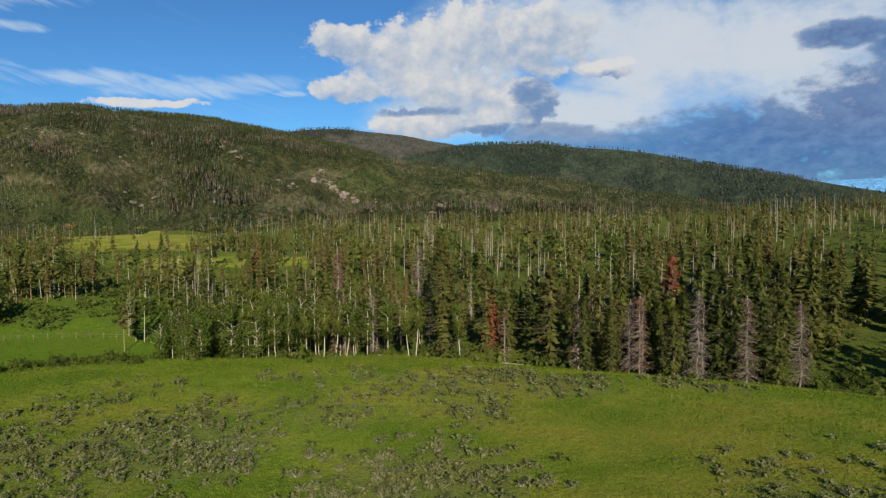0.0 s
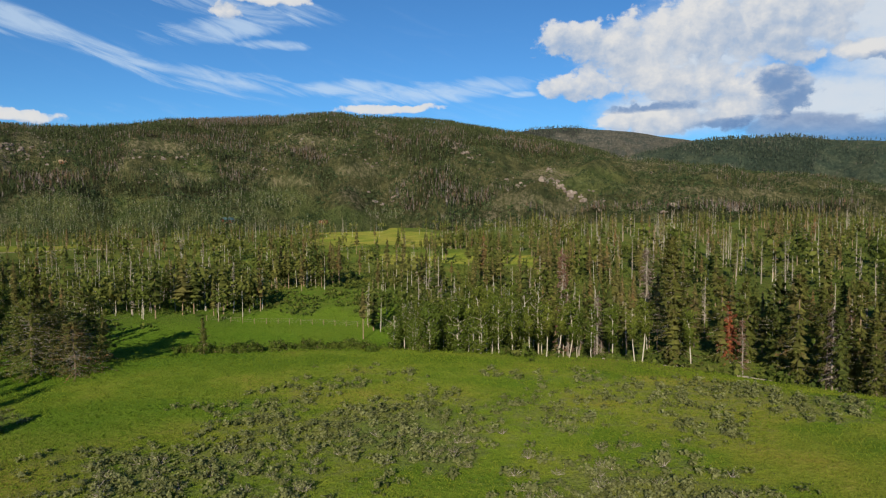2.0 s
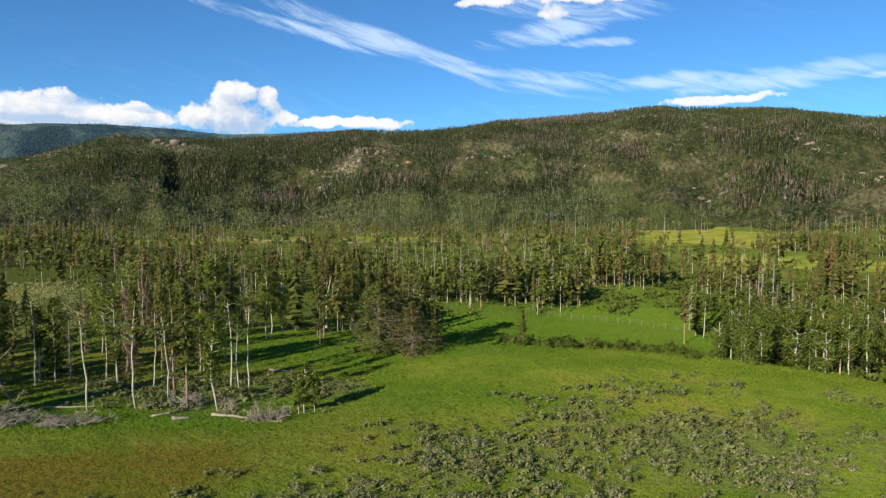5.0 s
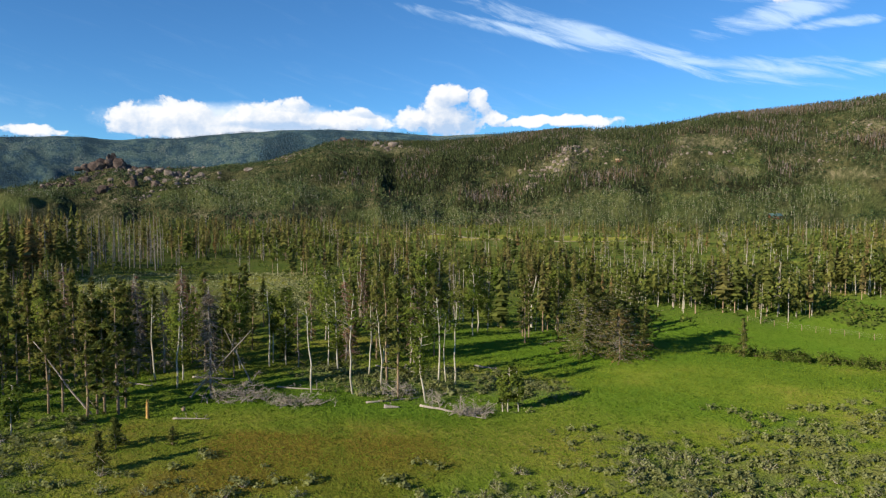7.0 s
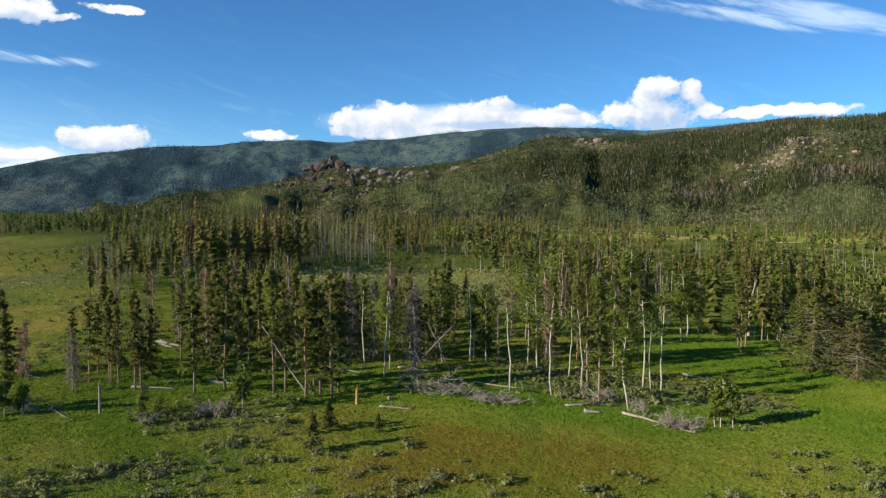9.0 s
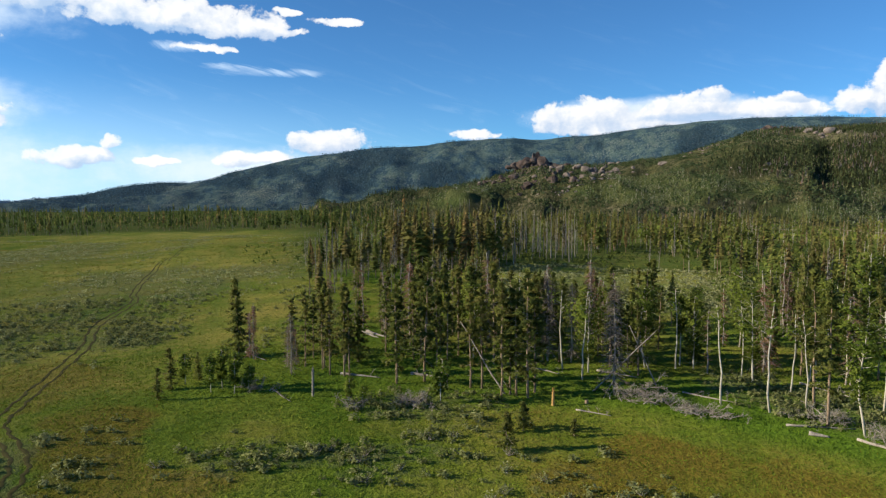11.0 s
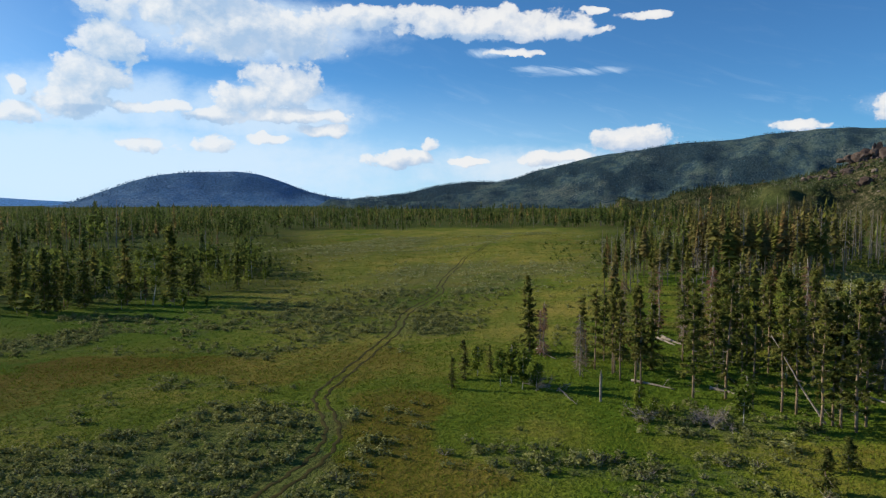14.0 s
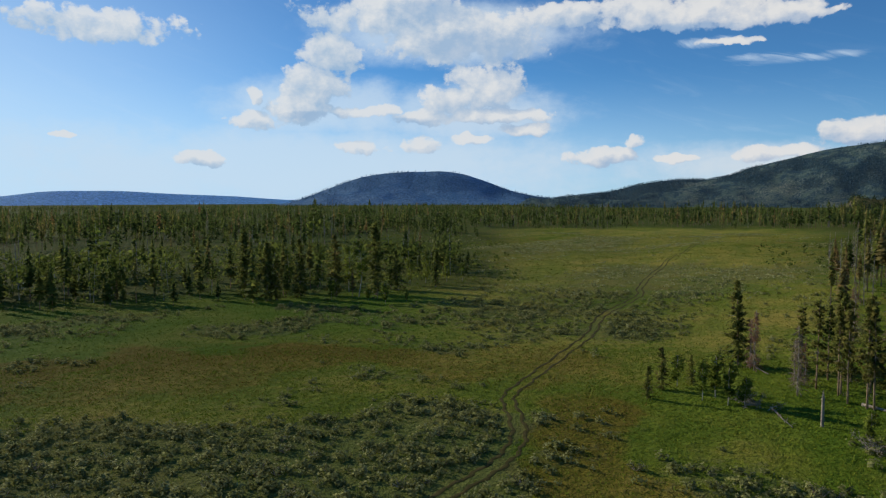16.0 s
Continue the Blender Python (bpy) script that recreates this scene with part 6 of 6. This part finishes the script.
def lay_log(seed, x0, y0, x1, y1, thick=0.16, stubs=8, label="weathered grey fallen log lying in the grass"):
    ob = new("fallen_log")
    turn = math.degrees(math.atan2(y1 - y0, x1 - x0))
    z0, z1 = float(land(x0, y0)), float(land(x1, y1))
    long = math.hypot(x1 - x0, y1 - y0)
    ob.matrix_world = pose(x0, y0, z0 + 0.02, 0, -math.degrees(math.atan2(z1 - z0, long)), turn)
    mesh, p, t = log_mesh(seed, long, thick)
    stem = part("stem", mesh, ob)
    rng = np.random.default_rng(seed + 5)
    for n in range(stubs):
        s = float(rng.uniform(0.1, 1.0))
        add_branch(stem, int(rng.integers(0, 99)), [float(np.interp(s, t, p[:, i])) for i in range(3)], float(rng.choice((-1, 1)) * rng.uniform(30, 110)), float(rng.uniform(5, 70)), float(rng.uniform(0.3, 1.0)))
    return tagged(ob, label, "log", "fallen logs")


for n, row in enumerate(((-62.6, 37.0, -56.2, 40.6, 0.13, 26), (-108.5, -9.7, -104.2, -6.3, 0.25, 3), (-107.5, -10.2, -103.8, -7.3, 0.2, 2), (-84.2, -9.6, -82.6, -4.9, 0.16, 3),
                         (-84.0, -1.6, -82.6, 2.0, 0.18, 3), (-75.6, 52.3, -72.6, 53.6, 0.14, 2), (-66.0, 32.6, -65.4, 38.4, 0.11, 4), (-63.6, 33.4, -62.9, 34.8, 0.2, 2),
                         (-8.0, 104.6, 3.0, 110.0, 0.14, 3), (10.5, 109.6, 17.0, 110.5, 0.15, 3), (-71.0, 15.0, -69.2, 18.0, 0.09, 4), (-86.0, 20.0, -83.0, 24.0, 0.13, 5),
                         (-81.0, 41.0, -76.0, 44.0, 0.12, 5), (-78.0, -16.0, -73.0, -13.0, 0.08, 6), (-88.0, 12.0, -84.5, 15.5, 0.13, 4), (-47.0, 137.0, -38.0, 139.0, 0.2, 6),
                         (-96.0, -24.0, -91.5, -20.0, 0.13, 4), (-77.0, 27.0, -73.0, 31.0, 0.10, 6))):
    lay_log(750 + n, *row)


def willow(seed, x, y, tall, wide):
    """A rounded leafy bush."""
    rng = np.random.default_rng(seed)
    g = Geo()
    n = 26
    tip = unit(rng, n) * [wide, wide, tall] * rng.uniform(0.6, 1.0, (n, 1))
    tip[:, 2] = np.abs(tip[:, 2]) * 0.9 + 0.1
    sticks(g, np.zeros((n, 3)), tip, 0.03, 0.01, 3, slot=1)
    k = 22
    c = np.repeat(tip, k, 0) * rng.uniform(0.45, 1.05, (n * k, 1)) + rng.normal(0, 0.16, (n * k, 3))
    c[:, 2] = np.abs(c[:, 2])
    diamonds(g, c, rng.uniform(0.09, 0.20, n * k), rng, 0.3 + 0.25 * rng.random() + rng.normal(0, 0.08, n * k), outward=c / [wide, wide, tall] + [0, 0, 0.2] + 0.4 * unit(rng, n * k))
    ob = new("willow_bush")
    ob.matrix_world = pose(x, y, float(land(x, y)) - 0.05)
    part("foliage", g.mesh("foliage", [LEAVES, PINE_BARK]), ob)
    return tagged(ob, "rounded green leafy bush at the edge of the trees", "bush", "bushes at the wood's edge")


az, r, rng = scatter(780, 90, -34, 22, 97, 112)
for n in range(90):
    x, y = (float(v) for v in spot(az[n], r[n] + (4 if az[n] < 5 else 0)))
    if az[n] > 8 or n % 3 == 0:
        willow(900 + n, x, y, 0.9 + 2.0 * float(rng.random()) ** 2, 0.9 + 0.8 * float(rng.random()))
az, r, rng = scatter(781, 44, 19, 37, 110, 118)
for n in range(44):
    x, y = (float(v) for v in spot(az[n], r[n]))
    willow(1000 + n, x, y, 1.0 + 1.1 * float(rng.random()), 1.2 + 0.8 * float(rng.random()))


def leaning(name, x, y, toward, angle, long, thick, label):
    ob = new(name)
    ob.matrix_world = pose(x, y, float(land(x, y)) - 0.1, 0, -angle, toward)
    mesh, p, t = log_mesh(int(abs(x * 10)), long, thick)
    stem = part("stem", mesh, ob)
    for n in range(7):
        add_branch(stem, n + 3, [float(np.interp(0.3 + 0.1 * n, t, p[:, i])) for i in range(3)], n * 97 % 360, 30, 0.6)
    return tagged(ob, label, "dead tree")


leaning("leaning_dead_trunk", -76.4, 8.5, 238, 52, 9.0, 0.11, "pale dead trunk leaning against the pines")
leaning("leaning_dead_trunk", -77.7, 18.0, 62, 48, 9.5, 0.11, "pale dead trunk leaning against a dead tree")
leaning("leaning_dead_trunk", -80.2, 25.1, 255, 66, 7.0, 0.09, "pale dead trunk leaning against a dead tree")


def brush_pile(seed, x, y, wide, deep, high, count, label):
    """Dead branches thrown over one another."""
    rng = np.random.default_rng(seed)
    ob = new("brush_pile")
    ob.matrix_world = pose(x, y, float(land(x, y)) - 0.03, 0, 0, 55)
    for n in range(int(count / 7)):
        u, v = rng.normal(0, 0.36, 2)
        z = abs(float(rng.normal(0, 0.38))) * high * math.exp(-2 * u * u) + 0.05
        add_branch(ob, int(rng.integers(0, 999)), (float(u * wide), float(v * deep), z), float(rng.uniform(0, 360)), float(rng.uniform(-5, 40)), float(rng.uniform(0.7, 1.7)))
    return tagged(ob, label, "brush pile", "brush piles")


brush_pile(770, -73.0, 22.0, 3.8, 1.6, 2.2, 420, "tangled heap of grey dead branches under a dead tree")
brush_pile(771, -68.4, 26.6, 3.4, 1.2, 0.7, 260, "low heap of grey dead branches in the grass")
brush_pile(772, -67.6, 36.8, 3.2, 1.2, 0.9, 240, "grey dead branches round the foot of a pine")
brush_pile(773, -57.6, 39.8, 2.4, 1.1, 1.0, 260, "grey broken branches at the end of a fallen log")
brush_pile(774, -62.6, 38.8, 1.6, 1.0, 1.5, 90, "bare grey branches of a fallen tree top")
brush_pile(775, -72.2, -0.8, 3.0, 1.0, 0.7, 240, "dark heap of dead branches in the shade")
brush_pile(776, -70.6, -6.2, 1.0, 0.8, 0.9, 90, "small heap of grey dead branches")
brush_pile(777, -78.2, -18.0, 3.4, 1.2, 0.6, 200, "grey dead branches under the saplings")


def stump(x, y, tall, thick, mat, label, seed):
    rng = np.random.default_rng(seed)
    g = Geo()
    sticks(g, [(0, 0, -0.1)], [(0.04, 0, tall * 0.8)], thick * 1.15, thick, 8)
    for n in range(5):
        a = n * 1.257
        sticks(g, [(0.04 + math.cos(a) * thick * 0.5, math.sin(a) * thick * 0.5, tall * 0.78)], [(0.05 + math.cos(a) * thick * 0.5, math.sin(a) * thick * 0.5, tall * rng.uniform(0.85, 1.05))], thick * 0.48, thick * 0.12, 4)
    ob = new("tree_stump")
    ob.matrix_world = pose(x, y, float(land(x, y)), 0, 0, 20)
    part("stem", g.mesh("stem", [mat]), ob)
    return tagged(ob, label, "stump")


stump(-72.5, 13.0, 1.75, 0.14, RAW_WOOD, "broken tree stump with fresh yellow-orange wood", 1)
stump(-75.1, -11.0, 3.2, 0.12, GREY_BARK, "tall pale broken tree stump in the grass", 2)
stump(-73.3, 16.4, 0.4, 0.18, PINE_BARK, "low broken stump with brown bark", 3)

# dead tree with a pale forked top
fork = new("forked_dead_tree")
fork.matrix_world = pose(-98.8, 79.6, float(land(-98.8, 79.6)) - 0.1)
g = Geo()
sticks(g, [(0, 0, 0), (0.1, 0, 5.5), (0.1, 0, 5.5), (0, 0, 7.2), (0.5, 0.3, 7.0)], [(0.1, 0, 5.5), (-0.5, -0.2, 9.0), (0.9, 0.5, 9.2), (-0.2, -0.6, 9.4), (0.3, 0.7, 9.5)],
       [0.20, 0.13, 0.12, 0.07, 0.06], [0.15, 0.04, 0.04, 0.02, 0.02], 7)
part("trunk", g.mesh("trunk", [ASPEN_BARK], True), fork)
tagged(fork, "pale dead tree with a forked bare top", "dead tree")


# ---- fence on the bank of the creek bottom ----
fence = tagged(new("fence"), "old wooden post fence with wires on the grassy bank", "fence")
g = Geo()
tube(g, [(0, 0, -0.2), (0, 0, 0.4), (0.01, 0, 1.1)], [0.05, 0.05, 0.045], 6)
post_mesh = g.mesh("post", [PINE_BARK])
fence_at = [spot(a, np.interp(a, (20.5, 35), (135, 145))) for a in np.linspace(20.5, 35, 17)]
tops = []
for n, (x, y) in enumerate(fence_at):
    b = part("post", post_mesh, fence)
    b.matrix_world = pose(float(x), float(y), float(land(x, y)), n * 37 % 9 - 4, n * 53 % 9 - 4, n * 40)
    tops.append((float(x), float(y), float(land(x, y))))
tops = np.array(tops)
for up in (0.45, 0.8, 1.1):
    g = Geo()
    sticks(g, tops[:-1] + [0, 0, up], tops[1:] + [0, 0, up], 0.008, 0.008, 3)
    part("wire", g.mesh("wire", [GREY_BARK]), fence)


# ---- rocks and cabins on the hill ----
def boulder_mesh(seed):
    rng = np.random.default_rng(seed)
    bm = bmesh.new()
    bmesh.ops.create_icosphere(bm, subdivisions=2, radius=1.0)
    planes = unit(rng, 8)
    cut = rng.uniform(0.42, 0.75, 8)
    for v in bm.verts:
        for n, c in zip(planes, cut):
            over = v.co.dot(Vector(n)) - c
            if over > 0:
                v.co -= Vector(n) * over
        v.co += v.co.normalized() * float(rng.normal(0, 0.05))
        v.co.z *= 0.8
    me = bpy.data.meshes.new("boulder")
    bm.to_mesh(me)
    bm.free()
    me.materials.append(ROCK)
    return me


boulders = [boulder_mesh(800 + n) for n in range(6)]


def outcrop(seed, az, r, count, spread, size, tall=1.0, label="broken granite outcrop on the hillside", meshes=boulders):
    rng = np.random.default_rng(seed)
    x, y = (float(v) for v in spot(az, r))
    ob = new("rock_outcrop")
    ob.matrix_world = pose(x, y, float(hill_height("wooded_hill", az, r)))
    base = ob.matrix_world.translation.copy()
    for n in range(count):
        d = rng.normal(0, spread * 0.5, 2)
        if n == 0:
            d = d * 0
        s = size * (0.25 + 0.75 * rng.random() ** 2) * (1.2 if n == 0 else 0.9)
        a, q = polar(x + d[0], y + d[1])
        z = float(hill_height("wooded_hill", a, q))
        b = part("boulder", meshes[int(rng.integers(0, 6))], ob)
        b.matrix_local = Matrix.Translation((d[0], d[1], z - base.z + s * 0.2)) @ pose(0, 0, 0, *(float(v) for v in rng.uniform(-20, 20, 2)), float(rng.uniform(0, 360))) @ Matrix.Diagonal(
            (s, s * float(rng.uniform(0.7, 1.1)), s * float(rng.uniform(0.6, 1.0)) * tall, 1))
    return tagged(ob, label, "rock", "granite outcrops")


for n, row in enumerate(((6.8, 840, 12, 28, 11), (10.9, 830, 6, 22, 6), (8.6, 1080, 6, 26, 6), (22.9, 950, 8, 40, 5), (26.0, 1010, 6, 40, 5), (34.9, 1046, 7, 24, 8), (37.1, 924, 8, 30, 7),
                         (49.1, 1056, 22, 46, 10), (50.6, 940, 16, 36, 10), (48.0, 1010, 16, 44, 8), (51.5, 880, 10, 30, 8), (54.7, 672, 6, 14, 5), (79.1, 912, 8, 30, 7), (84.9, 1154, 8, 34, 8), (86.8, 1500, 8, 46, 10),
                         (77.8, 1500, 7, 24, 13), (81.3, 884, 7, 22, 7), (66.0, 1600, 10, 46, 12), (31.0, 880, 6, 26, 5), (41.0, 980, 6, 30, 5), (15.0, 1000, 5, 30, 5))):
    az, r, count, spread, size = row
    outcrop(820 + n, az, r, int(count * 3.2), spread * 1.25, size * 0.55, 1.15)
az, r, rng = scatter(858, 46, -4, 72, 640, 1480)
for n in range(46):
    if not opening(az[n], r[n]):
        outcrop(900 + n, float(az[n]), float(r[n]), 7, 34, float(rng.uniform(3.0, 6.5)), 0.8, "small granite boulders scattered over the brushy slope")
red_boulders = []
for b in boulders:
    red_boulders.append(b.copy())
    red_boulders[-1].materials[0] = RED_ROCK
tower = new("rock_tower")
x, y = (float(v) for v in spot(83.5, 1630))
tower.matrix_world = pose(x, y, float(hill_height("wooded_hill", 83.5, 1630)) - 4, 0, 0, 83.5)
for n, (along_x, wide, tall) in enumerate(((0, 17, 17), (-16, 15, 14), (15, 14, 13), (-30, 14, 9), (30, 14, 8), (6, 11, 20), (-45, 12, 6), (44, 12, 5), (-8, 14, 12), (20, 11, 10), (-58, 10, 4), (58, 10, 4))):
    b = part("boulder", red_boulders[n % 6], tower)
    b.matrix_local = Matrix.Translation((along_x, -6.0 - (n * 7 % 5), tall * 0.35)) @ pose(0, 0, 0, n * 29 % 15 - 7, n * 41 % 15 - 7, n * 77) @ Matrix.Diagonal((wide * 1.15, wide * 1.1, tall * 2.1, 1))
tagged(tower, "reddish castle-like rock tower on the hilltop", "rock", "granite outcrops")
outcrop(851, 83.4, 1600, 16, 60, 14, 1.0, "reddish boulders below a rock tower", red_boulders)
outcrop(852, 80.4, 1560, 14, 50, 10, 1.0, "reddish boulders on the hilltop", red_boulders)
for n, (az, r, count, spread) in enumerate(((85.2, 1420, 14, 70), (82.0, 1330, 12, 60), (84.0, 1180, 12, 60), (80.6, 1080, 10, 50), (86.6, 1290, 10, 60), (79.0, 1240, 10, 50), (82.6, 980, 8, 40), (77.0, 1120, 8, 50), (66.5, 1580, 12, 40), (63.0, 1450, 8, 50))):
    outcrop(860 + n, az, r, int(count * 1.7), spread * 1.2, 12, 1.1, "scattered reddish-grey boulders on the open slope", red_boulders if n % 2 == 0 else boulders)


def cabin(az, r, wide, deep, high, turn, roof, label):
    x, y = (float(v) for v in spot(az, r))
    ob = new("cabin")
    z = max(float(hill_height("wooded_hill", az, r)), float(land(x, y)))
    ob.matrix_world = pose(x, y, z - 0.4, 0, 0, turn)
    w, d = wide / 2, deep / 2
    g = Geo()
    v = [(-w, -d, 0), (w, -d, 0), (w, d, 0), (-w, d, 0), (-w, -d, high), (w, -d, high), (w, d, high), (-w, d, high), (-w, 0, high * 1.6), (w, 0, high * 1.6)]
    g.add(v, [(0, 1, 5), (0, 5, 4), (1, 2, 6), (1, 6, 5), (2, 3, 7), (2, 7, 6), (3, 0, 4), (3, 4, 7), (4, 7, 8), (5, 9, 6)])
    part("wall", g.mesh("wall", [LOG_WALL]), ob)
    g = Geo()
    o = 0.6
    for s in (-1, 1):
        a, b = (s * (d + o), high - 0.25), (0.0, high * 1.6 + 0.12)
        v = [(-w - o, a[0], a[1]), (w + o, a[0], a[1]), (w + o, b[0], b[1]), (-w - o, b[0], b[1])]
        v += [(p[0], p[1], p[2] + 0.2) for p in v]
        g.add(v, [(0, 1, 2), (0, 2, 3), (4, 5, 6), (4, 6, 7), (0, 1, 5), (0, 5, 4), (1, 2, 6), (1, 6, 5), (3, 0, 4), (3, 4, 7)])
    part("roof", g.mesh("roof", [roof]), ob)
    g = Geo()
    sticks(g, [(w * 0.4, 0.6, high)], [(w * 0.4, 0.6, high * 1.6 + 1.0)], 0.4, 0.4, 4)
    part("chimney", g.mesh("chimney", [ROCK]), ob)
    for px in (-w * 0.5, w * 0.5):
        g = Geo()
        v = [(px - 0.6, -d - 0.06, 0.9), (px + 0.6, -d - 0.06, 0.9), (px + 0.6, -d - 0.06, 2.1), (px - 0.6, -d - 0.06, 2.1)]
        v += [(p[0], p[1] + 0.05, p[2]) for p in v]
        g.add(v, [(0, 1, 2), (0, 2, 3), (0, 4, 5), (0, 5, 1), (1, 5, 6), (1, 6, 2), (2, 6, 7), (2, 7, 3), (3, 7, 4), (3, 4, 0)])
        win = part("window", g.mesh("window", [LOG_WALL]), ob)
        g = Geo()
        v = [(px - 0.48, -d - 0.09, 1.02), (px + 0.48, -d - 0.09, 1.02), (px + 0.48, -d - 0.09, 1.98), (px - 0.48, -d - 0.09, 1.98)]
        v += [(p[0], p[1] + 0.02, p[2]) for p in v]
        g.add(v, [(0, 1, 2), (0, 2, 3), (0, 4, 5), (0, 5, 1), (1, 5, 6), (1, 6, 2), (2, 6, 7), (2, 7, 3), (3, 7, 4), (3, 4, 0)])
        part("pane", g.mesh("pane", [ROOF_METAL]), win)
    return tagged(ob, label, "cabin")


cabin(33.7, 606, 8, 5.5, 2.7, 60, ROOF_METAL, "log cabin with a teal metal roof among aspens")
cabin(26.4, 590, 6.0, 4.5, 2.3, 20, LOG_WALL, "small reddish-brown log cabin beside a meadow")
cabin(44.9, 912, 7, 5, 2.6, 40, PINE_BARK, "small tan shed in a clearing on the hill")
